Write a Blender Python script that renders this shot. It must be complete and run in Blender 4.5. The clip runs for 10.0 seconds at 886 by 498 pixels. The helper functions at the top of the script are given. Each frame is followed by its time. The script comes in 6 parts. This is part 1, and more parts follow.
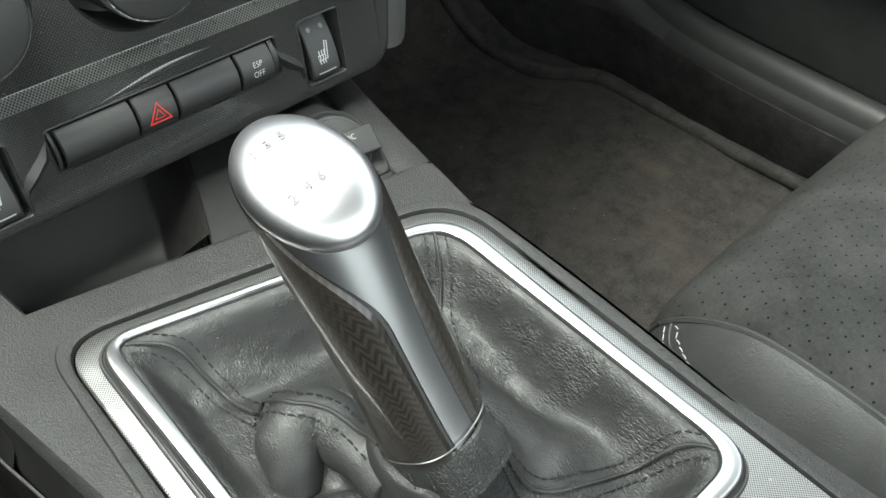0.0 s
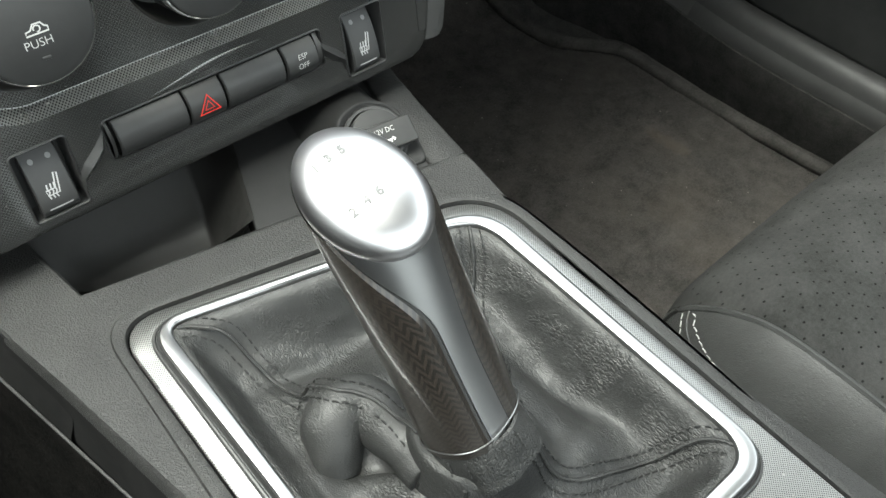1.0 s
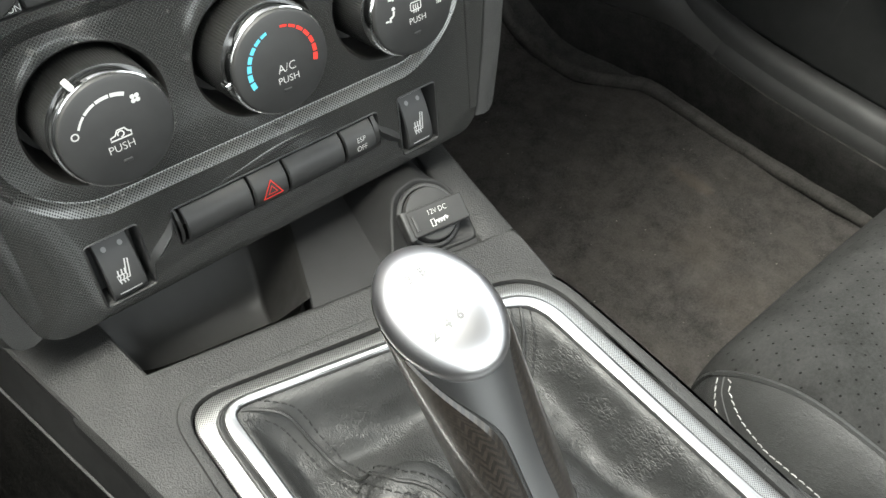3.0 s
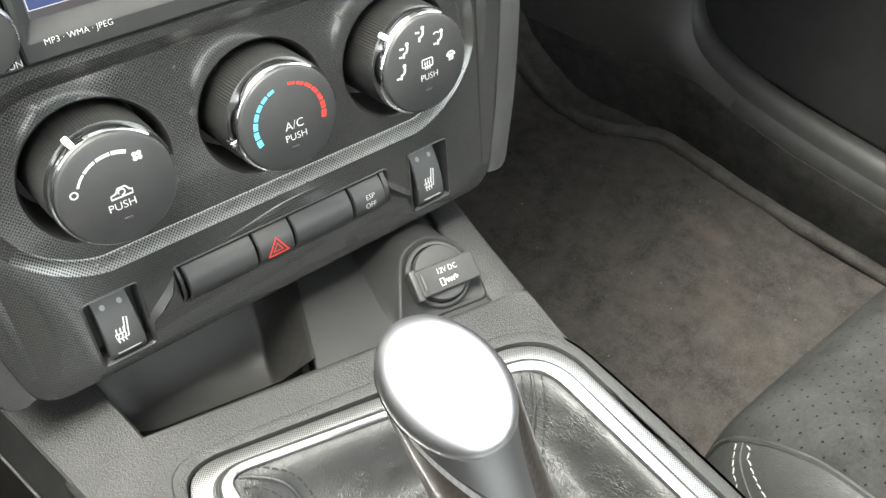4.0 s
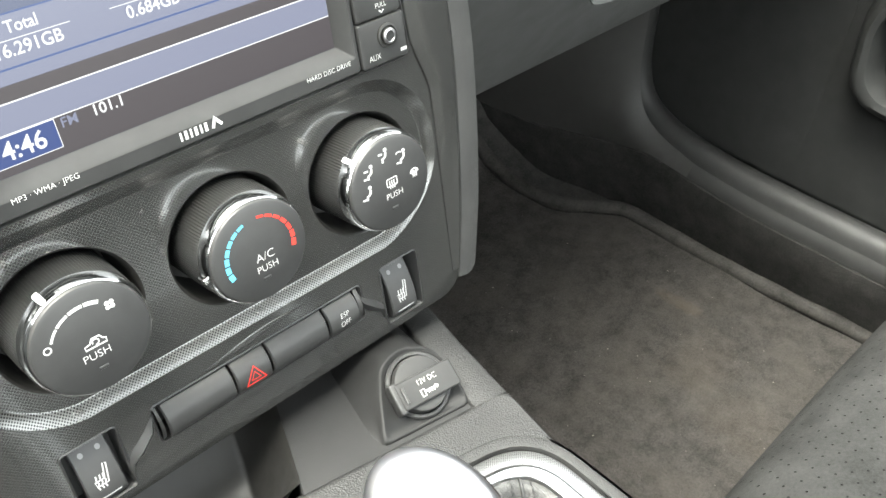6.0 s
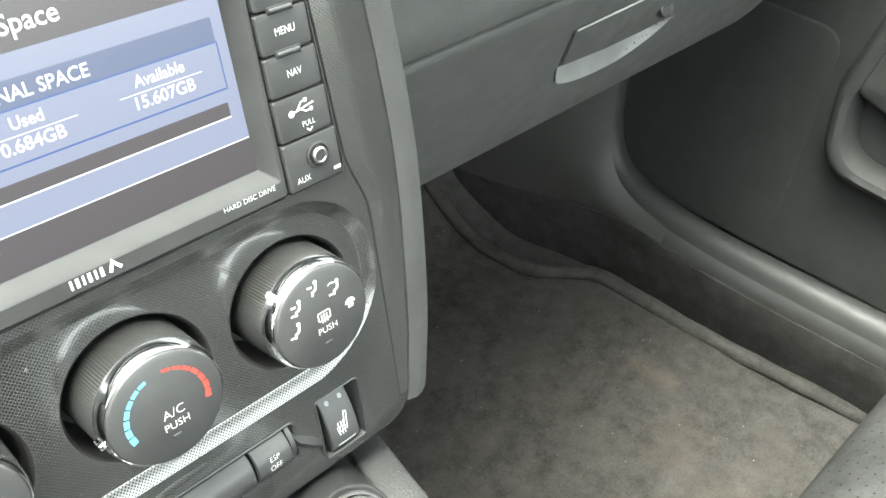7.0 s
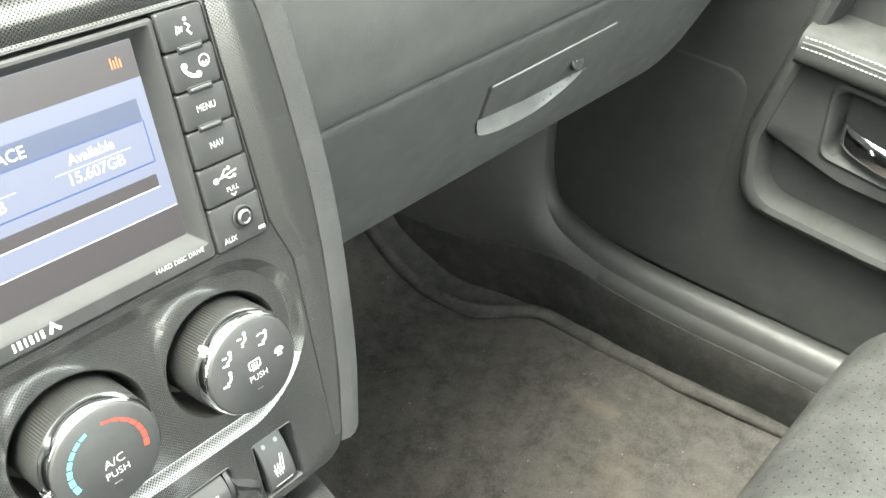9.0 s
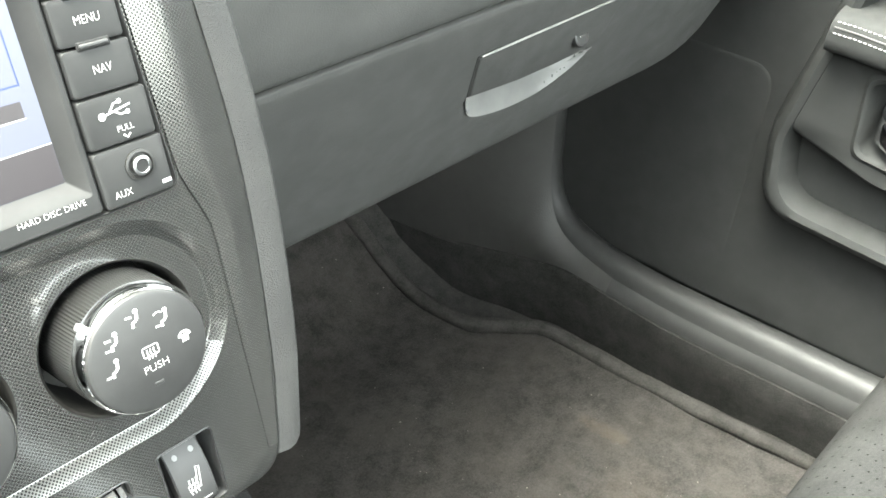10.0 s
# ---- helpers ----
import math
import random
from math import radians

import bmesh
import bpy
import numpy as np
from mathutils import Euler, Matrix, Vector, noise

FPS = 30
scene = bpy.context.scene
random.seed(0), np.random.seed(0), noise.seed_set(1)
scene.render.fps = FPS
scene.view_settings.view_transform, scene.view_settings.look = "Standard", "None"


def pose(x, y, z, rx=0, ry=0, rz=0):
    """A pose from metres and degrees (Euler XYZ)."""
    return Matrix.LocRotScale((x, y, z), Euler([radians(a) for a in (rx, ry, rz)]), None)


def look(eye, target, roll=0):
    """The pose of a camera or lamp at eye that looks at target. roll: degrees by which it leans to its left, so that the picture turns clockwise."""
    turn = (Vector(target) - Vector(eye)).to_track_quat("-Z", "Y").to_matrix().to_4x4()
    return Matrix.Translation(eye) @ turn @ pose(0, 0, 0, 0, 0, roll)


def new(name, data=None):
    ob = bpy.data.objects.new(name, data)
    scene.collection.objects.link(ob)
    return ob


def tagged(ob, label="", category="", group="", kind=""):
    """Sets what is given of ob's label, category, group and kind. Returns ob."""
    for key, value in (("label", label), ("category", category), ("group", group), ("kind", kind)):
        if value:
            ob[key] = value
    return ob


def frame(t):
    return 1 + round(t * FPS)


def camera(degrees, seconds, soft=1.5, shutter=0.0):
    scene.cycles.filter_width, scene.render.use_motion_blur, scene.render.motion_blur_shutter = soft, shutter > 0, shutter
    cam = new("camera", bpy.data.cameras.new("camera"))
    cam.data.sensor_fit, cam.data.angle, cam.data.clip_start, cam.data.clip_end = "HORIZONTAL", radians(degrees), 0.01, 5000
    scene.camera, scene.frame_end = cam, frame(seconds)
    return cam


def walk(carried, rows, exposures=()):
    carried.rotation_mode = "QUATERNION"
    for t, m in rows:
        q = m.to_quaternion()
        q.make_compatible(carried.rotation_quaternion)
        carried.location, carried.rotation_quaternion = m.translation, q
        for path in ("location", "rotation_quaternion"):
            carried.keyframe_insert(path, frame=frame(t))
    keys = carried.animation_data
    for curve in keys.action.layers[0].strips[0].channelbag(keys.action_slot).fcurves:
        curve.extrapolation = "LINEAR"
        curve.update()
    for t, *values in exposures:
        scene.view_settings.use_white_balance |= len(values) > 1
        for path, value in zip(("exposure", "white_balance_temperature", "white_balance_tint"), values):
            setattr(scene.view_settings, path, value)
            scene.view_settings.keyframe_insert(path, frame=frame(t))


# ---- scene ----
cam = camera(53.9, 10.0)
PATH = [
    (0, (-0.128, -0.275, 0.673), (0.864, 0.642, -0.803), 6.0),
    (0.5, (-0.135, -0.267, 0.697), (0.813, 0.608, -0.832), 7.2),
    (1, (-0.137, -0.264, 0.695), (0.793, 0.601, -0.849), 7.6),
    (1.5, (-0.14, -0.256, 0.695), (0.798, 0.605, -0.847), 8.2),
    (2, (-0.137, -0.253, 0.697), (0.797, 0.603, -0.85), 8.4),
    (2.5, (-0.137, -0.248, 0.714), (0.794, 0.605, -0.837), 8.7),
    (2.7, (-0.142, -0.239, 0.723), (0.78, 0.622, -0.829), 8.3),
    (3.8, (-0.134, -0.226, 0.725), (0.801, 0.721, -0.767), 7.6),
    (4, (-0.131, -0.223, 0.721), (0.81, 0.737, -0.76), 7.5),
    (4.5, (-0.136, -0.221, 0.732), (0.843, 0.762, -0.708), 7.6),
    (5, (-0.134, -0.215, 0.727), (0.896, 0.794, -0.659), 5.5),
    (5.2, (-0.133, -0.215, 0.727), (0.912, 0.807, -0.638), 4.9),
    (6.3, (-0.116, -0.211, 0.736), (0.964, 0.801, -0.609), 4.5),
    (6.5, (-0.095, -0.204, 0.726), (1.003, 0.82, -0.595), 4.5),
    (7, (-0.076, -0.184, 0.739), (1.057, 0.839, -0.553), 5.0),
    (7.5, (-0.064, -0.2, 0.733), (1.096, 0.784, -0.565), 5.7),
    (8, (-0.083, -0.197, 0.744), (1.111, 0.767, -0.54), 4.5),
    (8.5, (-0.083, -0.194, 0.746), (1.125, 0.78, -0.515), 4.8),
    (9, (-0.083, -0.212, 0.762), (1.161, 0.785, -0.445), 4.4),
    (9.5, (-0.06, -0.21, 0.758), (1.205, 0.822, -0.398), 4.5),
    (10, (-0.029, -0.202, 0.701), (1.211, 0.854, -0.46), 4.4),
]
walk(cam, [(t, look(eye, target, roll)) for t, eye, target, roll in PATH],
     [(0.0, 3.2, 6500, -2), (2.5, 3.15, 6700, 2), (3.9, 3.95, 6750, 3), (4.5, 4.05, 6800, 4), (5.1, 4.2, 6800, 3), (6.5, 4.35, 6700, 1), (7.2, 4.95, 6650, -3), (8.5, 5.1, 6850, -3), (9.5, 5.05, 6880, -3), (10.0, 5.15, 6720, -1)])

# ---- light ----
world = bpy.data.worlds.new("overcast_sky")
scene.world = world
world.use_nodes = True
wn, wl = world.node_tree.nodes, world.node_tree.links
sky = wn.new("ShaderNodeTexSky")
sky.sky_type = "NISHITA"
sky.sun_disc = False
sky.sun_elevation = radians(70)
sky.sun_rotation = radians(294)
sky.dust_density = 4.0
pale = wn.new("ShaderNodeHueSaturation")
pale.inputs["Saturation"].default_value = 0.22
wl.new(sky.outputs[0], pale.inputs["Color"])
wl.new(pale.outputs[0], wn["Background"].inputs["Color"])
wn["Background"].inputs["Strength"].default_value = 0.15
sun = new("sun", bpy.data.lights.new("sun", "SUN"))
sun.data.energy = 0.5
sun.data.angle = radians(40)
sun.data.color = (1.0, 0.97, 0.93)
sun.matrix_world = look((-0.45, 0.2, 1.5), (0, 0, 0))

# ---- materials ----


def material(name, color, rough=0.5, metal=0.0, coat=0.0, spec=0.5):
    m = bpy.data.materials.new(name)
    m.use_nodes = True
    b = m.node_tree.nodes["Principled BSDF"]
    b.inputs["Base Color"].default_value = (*color, 1)
    b.inputs["Roughness"].default_value = rough
    b.inputs["Metallic"].default_value = metal
    b.inputs["Coat Weight"].default_value = coat
    b.inputs["Coat Roughness"].default_value = 0.07
    b.inputs["Specular IOR Level"].default_value = spec
    return m


def node(m, kind, **props):
    n = m.node_tree.nodes.new(kind)
    for k, v in props.items():
        if k in n.inputs:
            n.inputs[k].default_value = v
    return n


def link(m, a, b):
    m.node_tree.links.new(a, b)


def bsdf(m):
    return m.node_tree.nodes["Principled BSDF"]


def coords(m, scale=(1, 1, 1)):
    tc = node(m, "ShaderNodeTexCoord")
    mp = node(m, "ShaderNodeMapping")
    mp.inputs["Scale"].default_value = scale
    link(m, tc.outputs["Object"], mp.inputs["Vector"])
    return mp.outputs[0]


def noise_out(m, vec, scale, detail=3, rough=0.6):
    n = node(m, "ShaderNodeTexNoise")
    n.inputs["Scale"].default_value = scale
    n.inputs["Detail"].default_value = detail
    n.inputs["Roughness"].default_value = rough
    link(m, vec, n.inputs["Vector"])
    return n.outputs["Fac"]


def ramp(m, fac, stops):
    r = node(m, "ShaderNodeValToRGB")
    while len(r.color_ramp.elements) < len(stops):
        r.color_ramp.elements.new(0.5)
    for e, (p, c) in zip(r.color_ramp.elements, stops):
        e.position = p
        e.color = (*c, 1) if len(c) == 3 else c
    link(m, fac, r.inputs[0])
    return r.outputs[0]


def gray(v):
    return (v, v, v)


def math_node(m, op, a, b=None, c=None):
    n = node(m, "ShaderNodeMath")
    n.operation = op
    for i, v in enumerate((a, b, c)):
        if v is None:
            continue
        if isinstance(v, (int, float)):
            n.inputs[i].default_value = v
        else:
            link(m, v, n.inputs[i])
    return n.outputs[0]


def bump(m, height, strength, dist, prev=None):
    b = node(m, "ShaderNodeBump")
    b.inputs["Strength"].default_value = strength
    b.inputs["Distance"].default_value = dist
    link(m, height, b.inputs["Height"])
    if prev:
        link(m, prev, b.inputs["Normal"])
    return b.outputs[0]


def tint(m, fac, lo, hi):
    """Base colour that runs between two shades."""
    link(m, ramp(m, fac, [(0.3, lo), (0.7, hi)]), bsdf(m).inputs["Base Color"])


def grained(name, lo, hi, rough=0.55, grain=1100, depth=0.00022, strength=0.55, spec=0.35):
    """Moulded plastic with a leather-like grain and faint handling marks."""
    m = material(name, lo, rough, spec=spec)
    v = coords(m)
    vo = node(m, "ShaderNodeTexVoronoi")
    vo.inputs["Scale"].default_value = grain
    link(m, v, vo.inputs["Vector"])
    fine = noise_out(m, v, grain * 1.7, 2)
    h = math_node(m, "ADD", vo.outputs["Distance"], fine)
    link(m, bump(m, h, strength, depth), bsdf(m).inputs["Normal"])
    tint(m, noise_out(m, v, 28, 4), lo, hi)
    r = ramp(m, noise_out(m, v, 60, 4), [(0.3, gray(rough - 0.08)), (0.7, gray(rough + 0.1))])
    link(m, r, bsdf(m).inputs["Roughness"])
    return m


def smooth_plastic(name, lo, hi, rough=0.4):
    m = material(name, lo, rough)
    v = coords(m)
    tint(m, noise_out(m, v, 45, 4), lo, hi)
    r = ramp(m, noise_out(m, v, 120, 5), [(0.35, gray(rough)), (0.7, gray(rough + 0.1))])
    link(m, r, bsdf(m).inputs["Roughness"])
    link(m, bump(m, noise_out(m, v, 2500, 2), 0.12, 0.0001), bsdf(m).inputs["Normal"])
    return m


def dotted(name, dark, light, pitch, metal, rough, coat, level=0.25, flip=False):
    """Glossy film with a fine staggered dot print."""
    m = material(name, dark, rough, metal, coat)
    tc = node(m, "ShaderNodeTexCoord")
    sep = node(m, "ShaderNodeSeparateXYZ")
    link(m, tc.outputs["Object"], sep.inputs[0])
    k = 2 * math.pi / pitch
    sx = math_node(m, "SINE", math_node(m, "MULTIPLY", sep.outputs[0], k))
    sy = math_node(m, "SINE", math_node(m, "MULTIPLY", sep.outputs[1], k))
    p = math_node(m, "MULTIPLY", sx, sy)
    f = ramp(m, p, [(level - 0.12, gray(0)), (level + 0.12, gray(1))])
    mix = node(m, "ShaderNodeMix")
    mix.data_type = "RGBA"
    link(m, f, mix.inputs["Factor"])
    a, b = (light, dark) if flip else (dark, light)
    mix.inputs["A"].default_value = (*a, 1)
    mix.inputs["B"].default_value = (*b, 1)
    v = coords(m)
    # dust specks and small chips
    chip = node(m, "ShaderNodeMix")
    chip.data_type = "RGBA"
    link(m, ramp(m, noise_out(m, v, 420, 1), [(0.755, gray(0)), (0.775, gray(0.8))]), chip.inputs["Factor"])
    link(m, mix.outputs["Result"], chip.inputs["A"])
    chip.inputs["B"].default_value = (0.32, 0.31, 0.30, 1)
    link(m, chip.outputs["Result"], bsdf(m).inputs["Base Color"])
    r = ramp(m, noise_out(m, v, 150, 5), [(0.3, gray(rough)), (0.72, gray(rough + 0.05))])
    link(m, r, bsdf(m).inputs["Roughness"])
    return m


def leather(name, lo, hi, rough=0.45, wrinkle=0.5, spec=0.42):
    """Hide with a pebbled grain and fine creases that come and go."""
    m = material(name, lo, rough, spec=spec)
    v = coords(m)
    # the grain cells are pushed about a little, so that no row of them shows
    push = node(m, "ShaderNodeVectorMath")
    push.operation = "MULTIPLY_ADD"
    wob = node(m, "ShaderNodeTexNoise")
    wob.inputs["Scale"].default_value = 260
    link(m, v, wob.inputs["Vector"])
    link(m, wob.outputs["Color"], push.inputs[0])
    push.inputs[1].default_value = (0.0022, 0.0022, 0.0022)
    link(m, v, push.inputs[2])
    vo = node(m, "ShaderNodeTexVoronoi")
    vo.feature = "DISTANCE_TO_EDGE"
    vo.inputs["Scale"].default_value = 950
    link(m, push.outputs[0], vo.inputs["Vector"])
    cells = ramp(m, vo.outputs["Distance"], [(0.0, gray(0)), (0.16, gray(1))])
    b1 = bump(m, cells, 0.34, 0.00016)
    # creases run with the folds and fade out in smoother places
    warp = node(m, "ShaderNodeMapping")
    warp.inputs["Rotation"].default_value = (0, 0, radians(35))
    warp.inputs["Scale"].default_value = (1.0, 0.34, 0.6)
    link(m, push.outputs[0], warp.inputs["Vector"])
    cr = node(m, "ShaderNodeTexVoronoi")
    cr.feature = "DISTANCE_TO_EDGE"
    cr.inputs["Scale"].default_value = 900
    link(m, warp.outputs[0], cr.inputs["Vector"])
    line = ramp(m, cr.outputs["Distance"], [(0.0, gray(0)), (0.22, gray(1))])
    fade = ramp(m, noise_out(m, v, 48, 2), [(0.40, gray(0.10)), (0.62, gray(1))])
    b2 = bump(m, math_node(m, "MULTIPLY", line, fade), wrinkle, 0.00026, b1)
    b3 = bump(m, math_node(m, "MULTIPLY", noise_out(m, warp.outputs[0], 620, 3), fade), wrinkle, 0.0006, b2)
    link(m, b3, bsdf(m).inputs["Normal"])
    tint(m, noise_out(m, v, 40, 4), lo, hi)
    r = ramp(m, noise_out(m, v, 90, 4), [(0.3, gray(rough - 0.08)), (0.7, gray(rough + 0.12))])
    link(m, r, bsdf(m).inputs["Roughness"])
    return m


def fabric(name, lo, hi, stain, fuzz=420, stains=True):
    """Short carpet pile with worn, lighter patches."""
    m = material(name, lo, 0.95, spec=0.15)
    v = coords(m)
    f1 = noise_out(m, v, fuzz, 5, 0.82)
    base = node(m, "ShaderNodeMix")
    base.data_type = "RGBA"
    base.inputs["A"].default_value = (*lo, 1)
    base.inputs["B"].default_value = (*hi, 1)
    soft = noise_out(m, v, 42, 6, 0.68)
    both = math_node(m, "ADD", math_node(m, "MULTIPLY", f1, 0.5), math_node(m, "MULTIPLY", soft, 0.5))
    link(m, ramp(m, both, [(0.38, gray(0)), (0.62, gray(1))]), base.inputs["Factor"])
    out = base.outputs["Result"]
    if stains:
        big = noise_out(m, v, 11, 6, 0.6)
        mx = node(m, "ShaderNodeMix")
        mx.data_type = "RGBA"
        link(m, ramp(m, big, [(0.45, gray(0)), (0.75, gray(0.55))]), mx.inputs["Factor"])
        link(m, out, mx.inputs["A"])
        mx.inputs["B"].default_value = (*stain, 1)
        out = mx.outputs["Result"]
    if stains:
        # two brownish spill marks on the pile
        sep = node(m, "ShaderNodeSeparateXYZ")
        link(m, v, sep.inputs[0])
        rag = noise_out(m, v, 60, 4, 0.7)
        for cx, cy, rx, ry, amount in ((0.600, 0.085, 0.012, 0.040, 0.30), (0.545, 0.015, 0.06, 0.05, 0.10), (0.50, -0.06, 0.05, 0.05, 0.08)):
            dx = math_node(m, "DIVIDE", math_node(m, "SUBTRACT", sep.outputs[0], cx), rx)
            dy = math_node(m, "DIVIDE", math_node(m, "SUBTRACT", sep.outputs[1], cy), ry)
            d = math_node(m, "ADD", math_node(m, "MULTIPLY", dx, dx), math_node(m, "MULTIPLY", dy, dy))
            f = math_node(m, "SUBTRACT", math_node(m, "MULTIPLY", rag, 2.2), d)
            mx = node(m, "ShaderNodeMix")
            mx.data_type = "RGBA"
            link(m, ramp(m, f, [(0.2, gray(0)), (1.6, gray(amount))]), mx.inputs["Factor"])
            link(m, out, mx.inputs["A"])
            mx.inputs["B"].default_value = (0.085, 0.066, 0.049, 1)
            out = mx.outputs["Result"]
    if stains:
        # lint caught in the pile
        mx = node(m, "ShaderNodeMix")
        mx.data_type = "RGBA"
        link(m, ramp(m, noise_out(m, v, 230, 1), [(0.785, gray(0)), (0.80, gray(0.6))]), mx.inputs["Factor"])
        link(m, out, mx.inputs["A"])
        mx.inputs["B"].default_value = (0.20, 0.185, 0.165, 1)
        out = mx.outputs["Result"]
    link(m, out, bsdf(m).inputs["Base Color"])
    b = bump(m, f1, 0.9, 0.0018)
    link(m, bump(m, noise_out(m, v, 38, 3), 0.35, 0.005, b), bsdf(m).inputs["Normal"])
    bsdf(m).inputs["Sheen Weight"].default_value = 0.0
    return m


def emitter(name, color, strength):
    m = material(name, (0, 0, 0), 0.3)
    b = bsdf(m)
    b.inputs["Emission Color"].default_value = (*color, 1)
    b.inputs["Emission Strength"].default_value = strength
    return m


GRAIN = grained("grained_charcoal_plastic", (0.022, 0.022, 0.022), (0.031, 0.031, 0.030), 0.46, 1700, 0.00026, 0.75, 0.32)
DECKSKIN = grained("grained_console_skin", (0.013, 0.013, 0.013), (0.019, 0.019, 0.0185), 0.48, 1250, 0.0003, 0.75, 0.28)
DASH = grained("grained_dash_skin", (0.047, 0.0475, 0.046), (0.057, 0.057, 0.0555), 0.68, 1300, 0.00022, 0.6, 0.16)
DOOR = grained("grained_door_skin", (0.017, 0.0175, 0.017), (0.022, 0.0225, 0.022), 0.66, 1200, 0.0002, 0.4, 0.14)
TRIM = smooth_plastic("smooth_black_plastic", (0.016, 0.016, 0.016), (0.026, 0.026, 0.026), 0.42)
BUTTON = smooth_plastic("satin_button_plastic", (0.018, 0.018, 0.018), (0.026, 0.026, 0.026), 0.45)
SILL = smooth_plastic("satin_sill_plastic", (0.016, 0.016, 0.0157), (0.022, 0.022, 0.0216), 0.5)
bsdf(SILL).inputs["Specular IOR Level"].default_value = 0.3
KICK = grained("grained_kick_plastic", (0.024, 0.0233, 0.0224), (0.030, 0.0292, 0.028), 0.52, 800)
SKIRT = material("ribbed_knob_plastic", (0.012, 0.0121, 0.0119), 0.36, spec=0.42)
EDGE = smooth_plastic("edge_highlight_grey", (0.16, 0.16, 0.155), (0.22, 0.22, 0.21), 0.4)
# paler than the lid: light on the upward-facing ledge, put into its colour
LEDGE = grained("lightened_ledge_plastic", (0.10, 0.10, 0.097), (0.14, 0.14, 0.136), 0.45, 1500, 0.0001, 0.3, 0.35)
INK = material("dark_engraving", (0.10, 0.10, 0.101), 0.6)
RADIO = smooth_plastic("satin_radio_plastic", (0.021, 0.021, 0.021), (0.028, 0.028, 0.028), 0.5)
bsdf(RADIO).inputs["Specular IOR Level"].default_value = 0.22
DEEP = smooth_plastic("dark_cavity_plastic", (0.010, 0.0097, 0.0092), (0.015, 0.0145, 0.0135), 0.44)
TRAY = grained("fine_tray_plastic", (0.010, 0.010, 0.010), (0.014, 0.014, 0.014), 0.6, 1900, 0.0001, 0.4, 0.22)
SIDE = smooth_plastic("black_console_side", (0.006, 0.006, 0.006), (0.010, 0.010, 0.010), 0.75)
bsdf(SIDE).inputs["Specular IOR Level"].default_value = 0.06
WEAVE = dotted("dot_print_film", (0.006, 0.006, 0.006), (0.13, 0.13, 0.127), 0.0016, 0.75, 0.18, 0.45, 0.17, True)
BAND = dotted("silver_border_film", (0.012, 0.012, 0.012), (0.145, 0.145, 0.142), 0.0015, 0.85, 0.26, 0.4, 0.2, True)
MESH = dotted("silver_dot_print_film", (0.02, 0.02, 0.02), (0.26, 0.26, 0.256), 0.00125, 0.85, 0.32, 0.3, 0.26, True)
SILVER = material("satin_silver", (0.37, 0.37, 0.372), 0.28, 1.0)
CHROME = material("chrome", (0.82, 0.82, 0.82), 0.07, 1.0)
POLISHED = material("polished_aluminium", (0.52, 0.513, 0.526), 0.32, 1.0, 0.12)
SPINE = material("gunmetal_lacquer", (0.34, 0.34, 0.344), 0.34, 1.0, 0.15)
LEATHER = leather("black_leather", (0.013, 0.0132, 0.0129), (0.022, 0.0222, 0.0217), 0.47, 0.9)
ARMHIDE = leather("armrest_hide", (0.019, 0.0195, 0.019), (0.026, 0.0265, 0.026), 0.66, 0.15, 0.14)
SEATHIDE = leather("seat_leather", (0.019, 0.0195, 0.019), (0.028, 0.0285, 0.028), 0.42, 0.22)
# driver-side shade put into the colour: far darker than the other carpet, no sheen
TUNNEL = fabric("shaded_tunnel_carpet", (0.003, 0.003, 0.003), (0.010, 0.0095, 0.009), (0.01, 0.01, 0.01), stains=False)
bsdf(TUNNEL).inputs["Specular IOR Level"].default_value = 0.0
SILLPILE = fabric("black_sill_carpet", (0.010, 0.0098, 0.0095), (0.034, 0.033, 0.0315), (0.1, 0.1, 0.1), stains=False)
BINDING = fabric("dark_binding", (0.018, 0.017, 0.016), (0.050, 0.047, 0.044), (0.05, 0.05, 0.05), stains=False)
CARPET = fabric("charcoal_carpet", (0.017, 0.0165, 0.016), (0.050, 0.048, 0.0455), (0.12, 0.105, 0.085), stains=False)
MATPILE = fabric("worn_mat_pile", (0.015, 0.0138, 0.0131), (0.050, 0.046, 0.0434), (0.060, 0.0535, 0.0475))
WHITE = material("white_print", (0.5, 0.5, 0.49), 0.5)
GREYWHITE = material("pale_grey_print", (0.40, 0.40, 0.39), 0.5)
GREY = material("grey_print", (0.35, 0.35, 0.35), 0.5)
DIM = material("unlit_lamp", (0.13, 0.13, 0.13), 0.4)
RED = material("red_print", (0.65, 0.03, 0.02), 0.5)
BLUE = material("blue_print", (0.09, 0.45, 0.62), 0.5)
THREAD = material("black_thread", (0.02, 0.02, 0.02), 0.7)
DARK = material("seam_shadow_thread", (0.004, 0.004, 0.004), 0.8)
PALETHREAD = material("pale_thread", (0.26, 0.26, 0.25), 0.75)
HEADLINER = fabric("grey_headliner", (0.48, 0.48, 0.465), (0.58, 0.58, 0.565), (0.3, 0.3, 0.3), stains=False)


